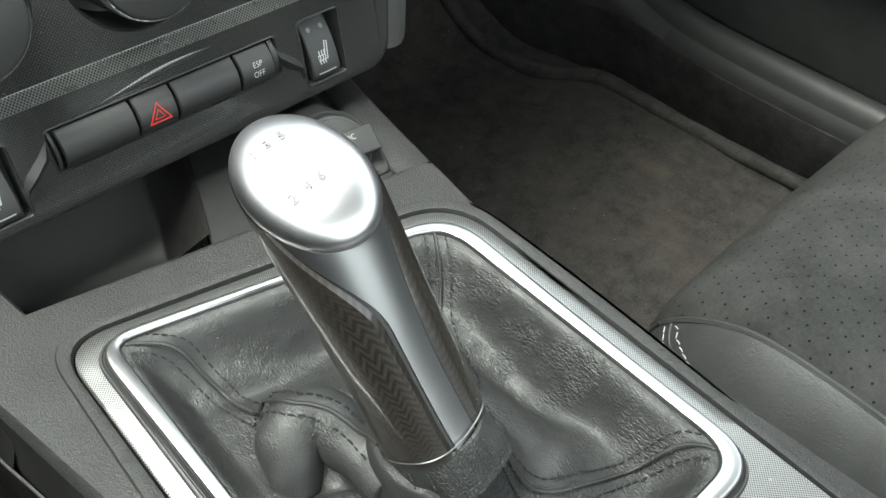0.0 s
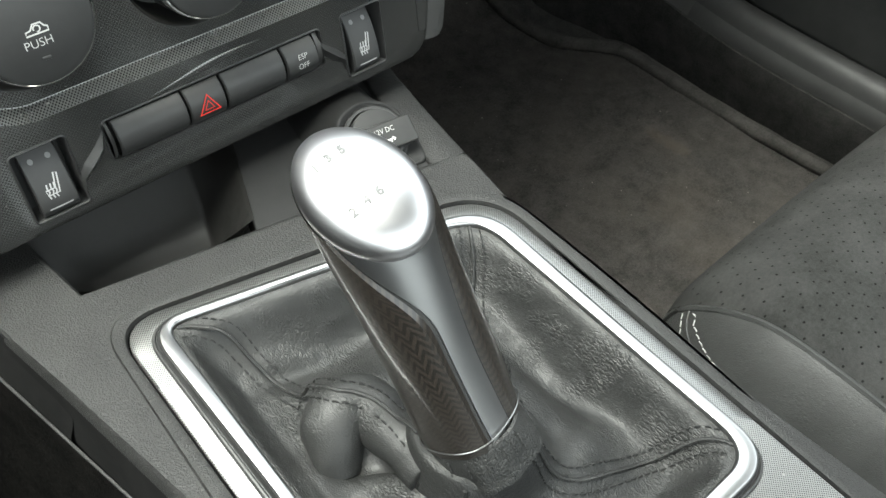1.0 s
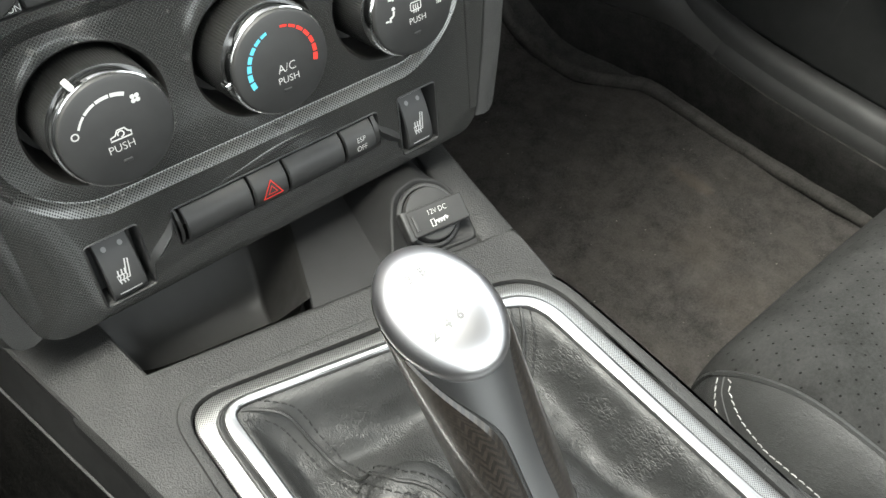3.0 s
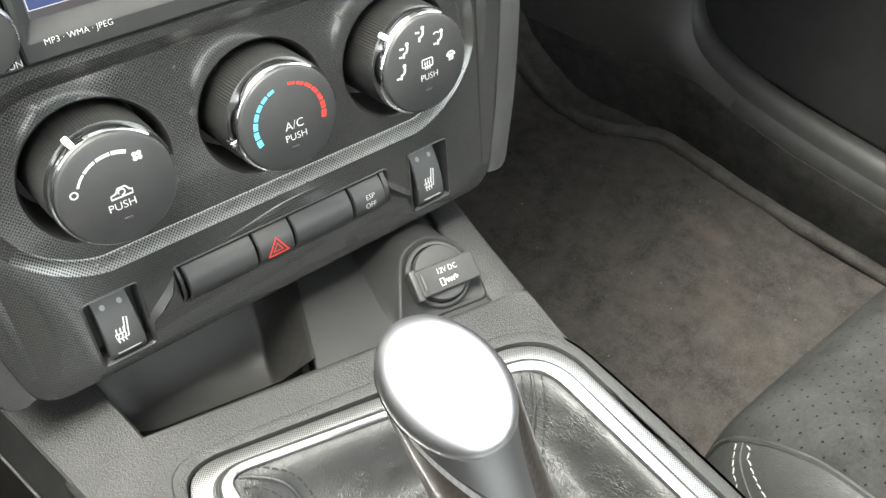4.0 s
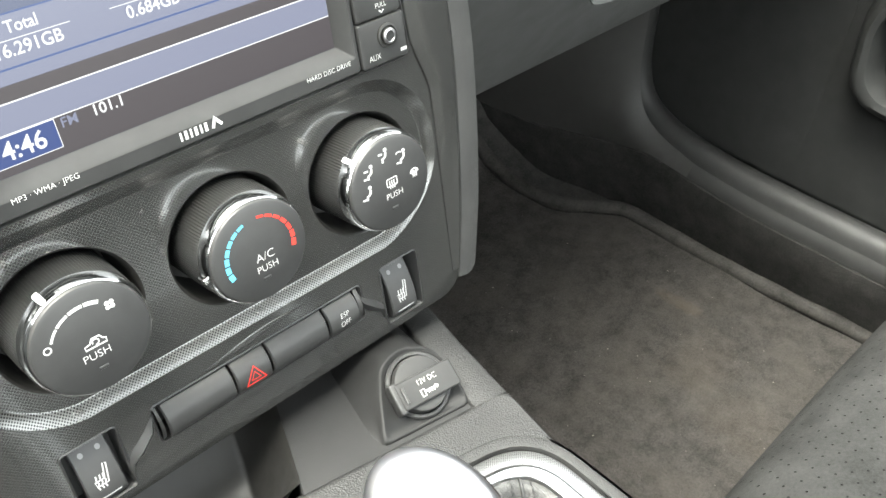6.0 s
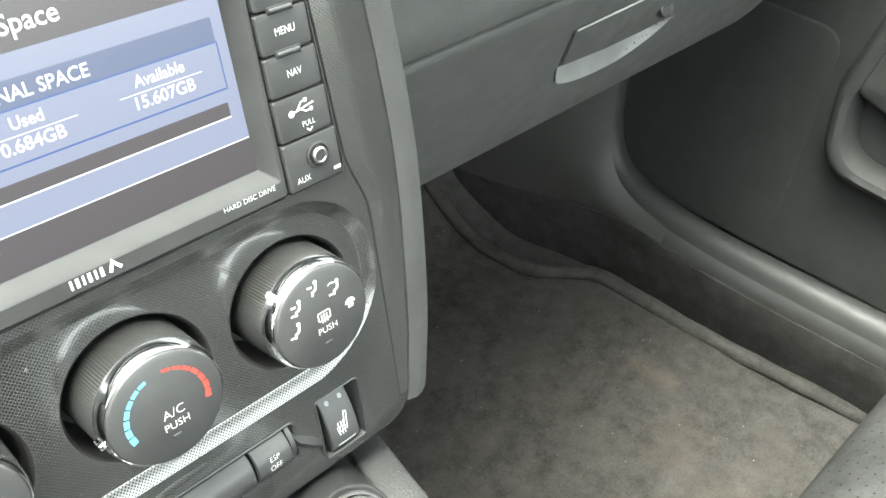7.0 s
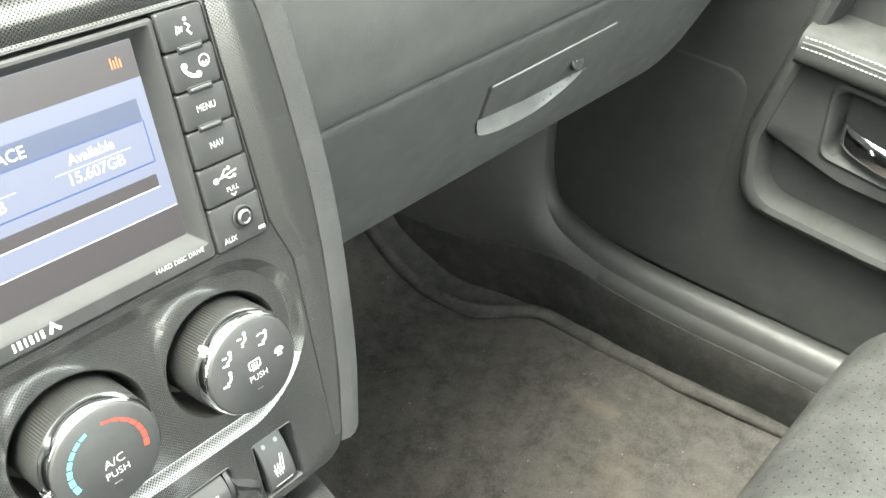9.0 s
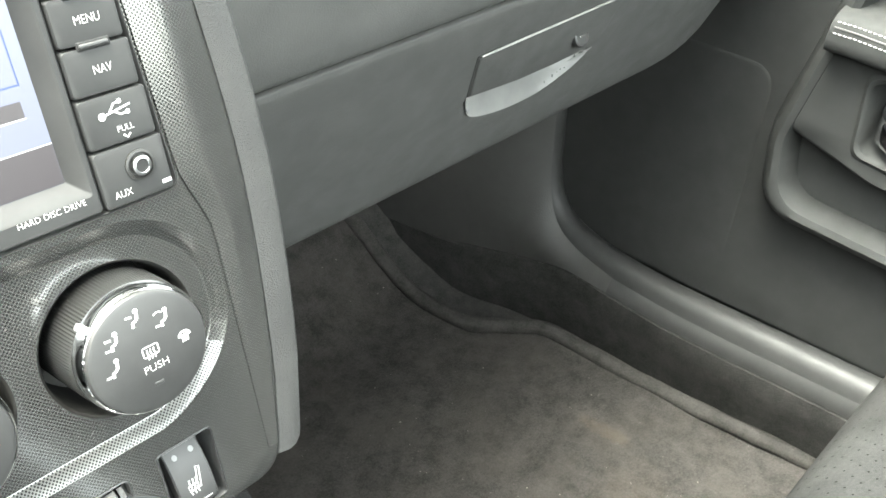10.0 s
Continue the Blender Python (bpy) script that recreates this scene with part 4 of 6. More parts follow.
def gaiter_surround():
    ob = thing("gear_surround", "silver dot-patterned surround with a satin frame clamping the gaiter", "gear surround", pose(0, 0, 0))
    part("panel", bm_loft([ring(MESH_OUT, TOP - 0.004, -0.0002), ring(MESH_OUT, TOP - 0.0006, -0.0006), ring(MESH_OUT, TOP + 0.0002, -0.0018), ring(FRAME_OUT, TOP + 0.0004, 0.001), ring(FRAME_OUT, TOP - 0.004, 0.0004)]), MESH, ob, "silver dot-patterned panel")
    part("frame", bm_loft([ring(FRAME_OUT, TOP + 0.0046, -0.0026), ring(FRAME_OUT, TOP + 0.0057, -0.0028), ring(FRAME_OUT, TOP + 0.0062, -0.0032), ring(FRAME_OUT, TOP + 0.0064, -0.0040),
                           ring(FRAME_IN, TOP + 0.0063, 0.0018), ring(FRAME_IN, TOP + 0.0059, 0.0010), ring(FRAME_IN, TOP + 0.0050, 0.0005), ring(FRAME_IN, TOP + 0.001, 0.0)]), SILVER, ob, "satin silver frame", angle=50)
    part("base", bm_loft([ring(FRAME_OUT, TOP - 0.004, 0.0006), ring(FRAME_OUT, TOP + 0.0010, 0.0008), ring(FRAME_OUT, TOP + 0.0020, 0.0003), ring(FRAME_OUT, TOP + 0.0023, -0.0005), ring(FRAME_OUT, TOP + 0.0017, -0.0011), ring(FRAME_OUT, TOP + 0.0019, -0.0015), ring(FRAME_OUT, TOP + 0.0048, -0.0027), ring(FRAME_OUT, TOP + 0.0048, -0.0036)]), TRIM, ob, "black base under the silver frame")
    return ob


gaiter_surround()

BASE = Vector((-0.0130, -0.1745, 0.4150))
COLLAR = 0.0205


def gaiter_height(px, py, s, a):
    """Height of the leather: rolled over inside the frame, sagging, then rising to the collar."""
    roll = smoothstep(0.0, 0.26, s) * (1 - 0.55 * smoothstep(0.3, 0.75, s))
    drop = 0.0215 - 0.0120 * max(-math.cos(a), 0.0) ** 1.5 - 0.005 * max(-math.sin(a), 0.0)
    z = TOP + 0.0030 + 0.0016 * math.exp(-((s - 0.05) / 0.05) ** 2) - drop * roll
    z += (BASE.z - 0.007 - TOP - 0.003 + 0.0074) * smoothstep(0.66 + 0.13 * max(-math.cos(a), 0.0), 1.0, s) ** 1.8
    for fx, fy, rx, ry, turn, h in ((0.018, -0.150, 0.010, 0.007, -30, 0.005), (0.026, -0.200, 0.020, 0.009, 10, 0.005), (0.047, -0.165, 0.009, 0.034, 8, -0.007), (-0.062, -0.150, 0.008, 0.040, -6, 0.004),
                                    (-0.026, -0.122, 0.016, 0.012, 25, 0.006), (-0.0445, -0.151, 0.013, 0.006, -52, -0.006), (-0.020, -0.098, 0.030, 0.008, -8, -0.005), (-0.035, -0.090, 0.030, 0.006, -22, 0.004),
                                    (0.022, -0.108, 0.008, 0.020, 30, 0.004), (0.013, -0.183, 0.006, 0.006, 0, 0.006)):
        t = radians(turn)
        dx, dy = px - fx, py - fy
        u, v = dx * math.cos(t) + dy * math.sin(t), -dx * math.sin(t) + dy * math.cos(t)
        z += h * math.exp(-(u / rx) ** 2 - (v / ry) ** 2) * smoothstep(0.0, 0.18, s)
    edge = smoothstep(0.0, 0.15, s) * (1 - smoothstep(0.9, 1.0, s))
    z += edge * (0.0014 * noise.noise((px * 45, py * 38, 1.0)) + 0.0005 * noise.noise((px * 110, py * 90, 4.0)))
    return z


def gaiter_point(i, s, rim, lift=0.0):
    a = ANG[i % len(ANG)]
    x0, y0 = rim[i % len(ANG)][:2]
    x1, y1 = BASE.x + COLLAR * math.cos(a), BASE.y + COLLAR * math.sin(a)
    e = s ** 0.9
    px, py = x0 + (x1 - x0) * e, y0 + (y1 - y0) * e
    return Vector((px, py, gaiter_height(px, py, s, a) + lift))


def leather_fold(turns, radii, flat_k, seed):
    """A bunched fold of hide: a squashed, uneven roll along a path."""
    path = spline(turns, 8)
    n = len(path)
    rad = spline([(r, 0.0) for r in radii], 8)
    loops = []
    for i, p in enumerate(path):
        t = (path[min(i + 1, n - 1)] - path[max(i - 1, 0)]).normalized()
        s = t.cross(Vector((0, 0, 1))).normalized()
        q = s.cross(t)
        lp = []
        for k in range(28):
            a = 2 * math.pi * k / 28
            d = math.cos(a) * s + math.sin(a) * q * flat_k
            r = rad[min(i, len(rad) - 1)][0]
            r *= 1 + 0.12 * noise.noise((p.x * 90 + d.x, p.y * 90 + d.y, seed)) + 0.02 * math.sin(3 * a + i * 0.25 + seed)
            lp.append(p + d * r)
        loops.append(lp)
    return loops


def gaiter():
    ob = thing("gear_gaiter", "creased black leather gear lever gaiter with stitched corner seams", "gear gaiter", pose(0, 0, 0))
    rim = ring(FRAME_IN, TOP, 0.002)
    loops = [[gaiter_point(i, k / 60, rim) for i in range(len(ANG))] for k in range(61)]
    inner = [Vector((BASE.x + (p.x - BASE.x) * 0.8, BASE.y + (p.y - BASE.y) * 0.8, p.z + 0.0005)) for p in loops[-1]]
    body = part("leather", bm_loft(loops + [inner]), LEATHER, ob, angle=80)
    cloud = [tuple(p) for lp in loops for p in lp]
    # bunched folds in front of the lever, towards the driver
    for turns, radii, k, seed in (([(-0.0515, -0.1475, 0.3770), (-0.0485, -0.1400, 0.3835), (-0.0440, -0.1335, 0.3895), (-0.0370, -0.1310, 0.3910), (-0.0300, -0.1370, 0.3920), (-0.0290, -0.1510, 0.3935), (-0.0290, -0.1630, 0.3955), (-0.0300, -0.1740, 0.3960)],
                                   (0.0070, 0.0106, 0.0126, 0.0132, 0.0122, 0.0112, 0.0104, 0.0094), 0.98, 1.0),
                                  ([(-0.0530, -0.1530, 0.3745), (-0.0480, -0.1585, 0.3780), (-0.0420, -0.1650, 0.3815), (-0.0370, -0.1730, 0.3845), (-0.0330, -0.1820, 0.3870)], (0.0040, 0.0060, 0.0070, 0.0076, 0.0078), 1.0, 4.0)):
        rolls = leather_fold(turns, radii, k, seed)
        part("fold", bm_loft(rolls, cap0=True, cap1=True), LEATHER, body, angle=80)
        cloud += [tuple(p) for lp in rolls for p in lp]
    cloud = np.array(cloud)

    def on_leather(x, y, lift, wide=10):
        d = (cloud[:, 0] - x) ** 2 + (cloud[:, 1] - y) ** 2
        near = np.argsort(d)[:wide]
        top = near[np.argsort(-cloud[near, 2])[:4]]
        return Vector((x, y, float(cloud[top, 2].mean()) + lift))

    def settle(pts):
        """Smooths the heights along a line lying on the leather."""
        out = list(pts)
        for _ in range(4):
            z = [p.z for p in out]
            for i in range(1, len(out) - 1):
                out[i] = Vector((out[i].x, out[i].y, max(z[i] - 0.0003, (z[i - 1] + z[i] + z[i + 1]) / 3)))
        return out

    # seams run from the frame's corners to the collar
    seams = (([(0.0665, -0.0880), (0.0610, -0.0960), (0.0560, -0.1050), (0.0450, -0.1200), (0.0320, -0.1480), (0.0120, -0.1640)], DARK),
             ([(-0.0685, -0.0595), (-0.0620, -0.0640), (-0.0540, -0.0730), (-0.0495, -0.0870), (-0.0460, -0.1040), (-0.0430, -0.1180), (-0.0395, -0.1280), (-0.0345, -0.1335), (-0.0305, -0.1410), (-0.0290, -0.1530), (-0.0290, -0.1630)], DARK),
             ([(0.0715, -0.2385), (0.0640, -0.2270), (0.0510, -0.2190), (0.0330, -0.2140), (0.0170, -0.2090), (0.0070, -0.2010), (0.0030, -0.1930)], DARK),
             ([(-0.0710, -0.2400), (-0.0580, -0.2240), (-0.0440, -0.2060), (-0.0300, -0.1900)], DARK))
    for turns, thread in seams:
        line = spline(turns, 40)
        wide = 34 if turns[0][0] < 0 and turns[0][1] > -0.1 else 10
        part("seam", bm_tube(settle([on_leather(p.x, p.y, 0.0001, wide) for p in line[::4]]), 0.0008, 6), LEATHER, body)
        part("seam", bm_tube([p + Vector((0.0008, 0.0004, 0.0003)) for p in settle([on_leather(p.x, p.y, 0.0001, wide) for p in line[::4]])], 0.0004, 6), DARK, body, "dark seam line")
        for side in (-1, 1):
            bm = bmesh.new()
            pts = []
            for a, b in zip(line, line[1:]):
                t = (b - a).normalized()
                pts.append(on_leather(a.x - t.y * 0.0046 * side, a.y + t.x * 0.0046 * side, 0.0003, wide))
            pts = settle(pts)
            length = 0.0
            for a, b in zip(pts, pts[1:]):
                length += (b - a).length
                if length > 0.0036 and (b - a).length > 1e-6:
                    d = (b - a).normalized() * 0.0012
                    bm_tube([a - d - Vector((0, 0, 0.0002)), a + Vector((0, 0, 0.0002)), a + d - Vector((0, 0, 0.0002))], 0.00038, 5, bm=bm)
                    length = 0.0
            part("stitching", bm, thread, body, "stitched seam")
    # gathered collar round the lever
    up = (Vector((-0.0245, -0.128, 0.497)) - BASE).normalized()
    s1 = up.cross(Vector((0, 1, 0))).normalized()
    s2 = s1.cross(up)

    def collar_at(a, h, r):
        rr = r * (1 + (0.05 * math.sin(5 * a + 1) + 0.09 * noise.noise((math.cos(a) * 2.5, math.sin(a) * 2.5, 3.0))) * smoothstep(0.001, -0.010, h))
        return BASE + up * h + rr * (math.cos(a) * s1 * 0.95 + math.sin(a) * s2)

    rings = ((-0.014, 0.0212), (-0.011, 0.0205), (-0.008, 0.0202), (-0.005, 0.0199), (-0.002, 0.0193), (0.001, 0.0187), (0.0028, 0.0182), (0.0034, 0.0172))
    col = part("collar", bm_loft([[collar_at(2 * math.pi * k / 72, h, r) for k in range(72)] for h, r in rings]), LEATHER, ob)
    for deg in (250, 262, 274, 296, 318, 338, 200):
        bm = bmesh.new()
        a = radians(deg)
        for h, r in ((0.0005, 0.0198), (-0.0022, 0.0201), (-0.0048, 0.0206)):
            p0, p1 = collar_at(a, h, r), collar_at(a, h - 0.0019, r + 0.0004)
            bm_tube([p0, p1], 0.00034, 5, bm=bm)
        part("stitching", bm, THREAD, col, "short upright stitched seam")
    return ob


gaiter()


def gear_lever():
    ob = thing("gear_lever", "gear lever with polished metal cap, gunmetal spine and brown carbon grips", "gear lever", pose(0, 0, 0))
    head = Vector((-0.0245, -0.1265, 0.4870))
    axis = head - BASE
    up = axis.normalized()
    length = 0.092
    back = Vector((0.30, -0.95, 0))
    back = (back - up * back.dot(up)).normalized()
    side = up.cross(back).normalized() * -1
    # stations: height along the axis, half width, half depth, shift to the back
    st = spline([(0.001, 0.0172, 0.0165, 0.0), (0.012, 0.0172, 0.0162, 0.0), (0.029, 0.0165, 0.0157, 0.0005), (0.046, 0.0162, 0.0156, 0.001), (0.060, 0.0167, 0.0160, 0.001), (0.071, 0.0172, 0.0165, 0.001), (0.082, 0.0175, 0.0170, 0.001)], 6)
    # head: oval cap tipped back towards the driver
    nrm = Vector((-0.16, -0.18, 0.94)).normalized()
    e1 = (Vector((1, 0, 0)) - nrm * nrm.x).normalized()
    e2 = nrm.cross(e1)
    cap_c = Vector((-0.0240, -0.1227, 0.4998))

    def oval_at(a, r, h):
        """Oval outline of the cap."""
        x, y = r * 0.0188 * math.cos(a), r * 0.0253 * math.sin(a)
        return cap_c + nrm * h + e1 * (x * 0.9962 - y * 0.0872) + e2 * (x * 0.0872 + y * 0.9962)

    def oval(r, h, n=72):
        return [oval_at(2 * math.pi * k / n, r, h) for k in range(n)]

    def section(q, a, grow=0.0):
        h, hw, hd, sh = q
        ca, sa = math.cos(a), math.sin(a)
        # a runs from the back (0) to the driver (90 degrees)
        k = (abs(ca) ** 2.5 + abs(sa) ** 2.5) ** (-1 / 2.5)
        p = BASE + up * h + back * (sh + (hd + grow) * ca * k) + side * ((hw + grow) * sa * k)
        e = smoothstep(0.027, 0.082, h) ** 1.15
        d = back * ca + side * sa
        o = oval_at(math.atan2(d.dot(e2) / 0.0253, d.dot(e1) / 0.0188) - 0.0872, 0.992 + grow * 30, -0.0030)
        # the grip swells on the passenger side below the head
        swell = 0.0042 * smoothstep(0.0, 0.032, h) * (1 - smoothstep(0.060, 0.086, h))
        return p.lerp(o, e) + side * (swell * min(sa, 0.0))

    def swoop(h):
        """How far the metal widens into the head."""
        return smoothstep(0.044, 0.078, h)

    def shell(side0, side1, n, grow, q1, mat, name, label, uv=False):
        rows = []
        for q in st[:q1]:
            a0, a1 = side0(swoop(q[0])), side1(swoop(q[0]))
            rows.append([section(q, radians(a0 + (a1 - a0) * k / n), grow if 0 < k < n else grow - 0.0016) for k in range(n + 1)])
        o = part(name, bm_loft(rows, close=False), mat, ob, label)
        if uv:
            me = o.data
            lay = me.uv_layers.new(name="UVMap")
            for lp in me.loops:
                i = lp.vertex_index
                lay.data[lp.index].uv = ((i % (n + 1)) / n * 0.038, (i // (n + 1)) * length / len(st))
        return o

    rows = [[section(q, radians(360 * k / 48), -0.0010) for k in range(48)] for q in st]
    part("core", bm_loft(rows, cap0=True, cap1=True), TRIM, ob)
    full = len(st)
    shell(lambda e: -7 - 2 * e, lambda e: 29 + 52 * e, 24, 0.0, full, SPINE, "spine", "glossy gunmetal spine")
    shell(lambda e: 32 + 52 * e, lambda e: 174, 26, 0.0006, full, CARBON, "grip", "brown carbon-weave grip", True)
    shell(lambda e: -176, lambda e: -10 - 2 * e, 26, 0.0006, full, CARBON, "grip", "brown carbon-weave grip", True)
    shell(lambda e: 176, lambda e: 183, 4, 0.0, full, SPINE, "front_spine", "glossy gunmetal spine")
    dome = [oval(0.97, -0.0040), oval(0.988, -0.0034), oval(0.998, -0.0022), oval(1.0, -0.0010)]
    for k in range(1, 17):
        h = 0.0098 * math.sin(math.pi / 2 * k / 16)
        dome.append(oval(max((1 - (h / 0.0098) ** 2.0) ** 0.5, 0.02), h - 0.0010))
    part("cap", bm_loft(dome, cap1=True), POLISHED, ob, "polished metal cap", angle=80)
    ringp = [section(st[0], radians(360 * k / 64), 0.0012) + up * 0.0035 for k in range(64)]
    part("trim_ring", bm_tube(ringp, 0.00028, 8, closed=True), SILVER, ob, "thin bright ring at the collar")
    # engraved shift pattern on the cap
    m = Matrix((e1, e2, nrm)).transposed().to_4x4()
    for word, x, y in (("1", -0.0090, 0.0112), ("3", -0.0040, 0.0117), ("5", 0.0008, 0.0117), ("2", -0.0088, -0.0074), ("4", -0.0035, -0.0069), ("6", 0.0013, -0.0066)):
        m.translation = cap_c
        t = text(word, 0.0044, x, y, 0.0, INK, ob, "shift_mark", bold=0.05)
        for v in t.data.vertices:
            a, b = v.co.x * 0.9962 + v.co.y * 0.0872, v.co.y * 0.9962 - v.co.x * 0.0872
            v.co.z += 0.0098 * math.sqrt(1 - (a / 0.0188) ** 2 - (b / 0.0253) ** 2) - 0.0007
        t.data.transform(m)
    return ob


gear_lever()


def power_socket():
    tilt = radians(30)
    m = Matrix.Translation((0.0632, -0.0236, 0.3955)) @ Matrix.Rotation(radians(-8), 4, "Z") @ Matrix.Rotation(tilt, 4, "X")
    ob = thing("power_socket", "black capped 12 volt power outlet on a raised wedge mount", "power socket", m)
    # wedge: a foot on the tray under a sloping plate with an arched top
    turns = [2 * math.pi * k / 96 for k in range(96)]
    foot = round_poly([(0.0285, -0.0365), (0.0808, -0.0450), (0.0868, -0.010), (0.0880, 0.050), (0.046, 0.050), (0.0395, 0.012)], [0.003, 0.004, 0.02, 0.004, 0.004, 0.03], 6)
    plate = round_poly([(-0.0300, -0.0185), (0.0205, -0.0200), (0.0205, 0.000), (0.0150, 0.0150), (0.000, 0.0215), (-0.0145, 0.0165), (-0.0205, 0.004)], [0.003, 0.004, 0.012, 0.014, 0.016, 0.014, 0.016], 8)
    foot = [m.inverted() @ Vector((x, y, 0.3852)) for x, y in polar(foot, (0.060, -0.020), turns)]
    rim = [Vector((x, y, 0.0)) for x, y in polar(plate, (0.0, 0.0), [a + radians(8) for a in turns])]
    loops = [foot, [a.lerp(b, 0.55) - Vector((0, 0, 0.0015)) for a, b in zip(foot, rim)], [a.lerp(b, 0.9) - Vector((0, 0, 0.0006)) for a, b in zip(foot, rim)],
             [p * 0.99 + Vector((0, 0, 0.0002)) for p in rim], [p * 0.955 + Vector((0, 0, 0.0008)) for p in rim], [p * 0.91 + Vector((0, 0, 0.0006)) for p in rim], [p * 0.88 - Vector((0, 0, 0.0002)) for p in rim]]
    part("mount", bm_loft(loops, cap1=True), TRAY, ob, "smooth black wedge mount", angle=60)
    part("bezel", bm_lathe([(0.0168, -0.001), (0.0168, 0.0012), (0.0160, 0.0020), (0.0148, 0.0020), (0.0144, 0.0005)], n=56), TRIM, ob)
    cap = part("cap", bm_lathe([(0.0140, -0.001), (0.0140, 0.0045), (0.0134, 0.0056), (0.0122, 0.0060), (0.0001, 0.0060)], n=56), RADIO, ob, "round flip cap")
    bar = part("pull_tab", bm_box(0.0016, -0.0022, 0.0062, 0.0162, 0.0070, 0.0022, 0.0012), RADIO, cap, "flat pull tab with lettering")
    part("hinge", bm_box(-0.0150, -0.0022, 0.004, 0.0020, 0.0080, 0.0036, 0.0012), TRIM, ob)
    part("hinge_pin", bm_tube([(-0.0118, -0.0062, 0.0084), (-0.0118, 0.0018, 0.0084)], 0.0010, 8), TRIM, cap)
    text("12V DC", 0.0038, 0.0018, 0.0005, 0.00855, GREYWHITE, bar, "lettering", wide=0.9)
    bm = bmesh.new()
    bm_ribbon([(-0.0036, -0.0066), (-0.0036, -0.0032), (-0.0016, -0.0032), (-0.0016, -0.0066)], 0.0005, 0.00855, bm=bm, closed=True)
    bm_ribbon([(-0.0016, -0.0046), (0.0038, -0.0046), (0.0048, -0.0039), (0.0058, -0.0046), (0.0048, -0.0053)], 0.0009, 0.00855, bm=bm)
    for x in (0.0004, 0.0019, 0.0034):
        bm_ribbon([(x, -0.0046), (x, -0.0060)], 0.0007, 0.00855, bm=bm)
    part("key_symbol", bm, GREYWHITE, bar, smooth=False)
    return ob


power_socket()

# ---- centre stack ----
LEAN_A = math.atan(0.25)
FACE = Matrix(((1, 0, 0, 0), (0, math.sin(LEAN_A), -math.cos(LEAN_A), 0.0272), (0, math.cos(LEAN_A), math.sin(LEAN_A), 0.5), (0, 0, 0, 1)))
KNOBS = (-0.0664, 0.0036, 0.0713)
KNOB_V = -0.0066
BOWL_V = -0.0088


def face_outline(grow=0.0, ends=0.0):
    g, e = grow, ends
    right = [(0.119 + g * 0.5, -0.0975 - e), (0.1265 + g, -0.055), (0.1325 + g, 0.010), (0.1325 + g, 0.060), (0.1265 + g, 0.125), (0.119 + g, 0.160 + e)]
    side = [(p[0], p[1]) for p in spline(right, 6)[6:25]]
    right = [right[0]] + side + [right[-1]]
    pts = right + [(-x, y) for x, y in right[::-1]]
    r = [0.016] + [0.05] * len(side) + [0.018]
    return round_poly(pts, r + r[::-1], 8)


def well(i):
    """Outline of the sunken control panel; i insets it."""
    out = []
    for u, v in rrect(0.0, -0.0072, 0.113 - i, 0.0410 - i, 0.038 - i, 14):
        low = max(-0.0072 - v, 0.0) / 0.041
        out.append((u, v - 0.0062 * (1 - (u / 0.08) ** 2) * low))
    return out


def pocket_rect(u0, u1, v0, v1, r, i=0.0):
    return rrect((u0 + u1) / 2, (v0 + v1) / 2, (u1 - u0) / 2 - i, (v1 - v0) / 2 - i, max(r - i, 0.0004), 5)


RADIO_BOX = (-0.1075, 0.1075, 0.0378, 0.1380, 0.004)
BANK_BOX = (-0.0525, 0.0560, -0.0785, -0.0600, 0.002)
SEAT_L = (-0.0905, -0.0680, -0.0905, -0.0585, 0.0015)
SEAT_R = (0.0690, 0.0915, -0.0905, -0.0585, 0.0015)


def radio_edge(v):
    """Half width of the radio opening, which narrows towards the top."""
    return 0.1047 - (v - 0.0383) * 0.0600


def pocket_outline(b, i=0.0):
    if b is RADIO_BOX:
        lo, hi = radio_edge(b[2]) + 0.0006, radio_edge(b[3]) + 0.0006
        return round_poly([(lo - i, b[2] + i), (hi - i, b[3] - i), (-hi + i, b[3] - i), (-lo + i, b[2] + i)], max(b[4] - i, 0.001), 6)
    return pocket_rect(*b, i)


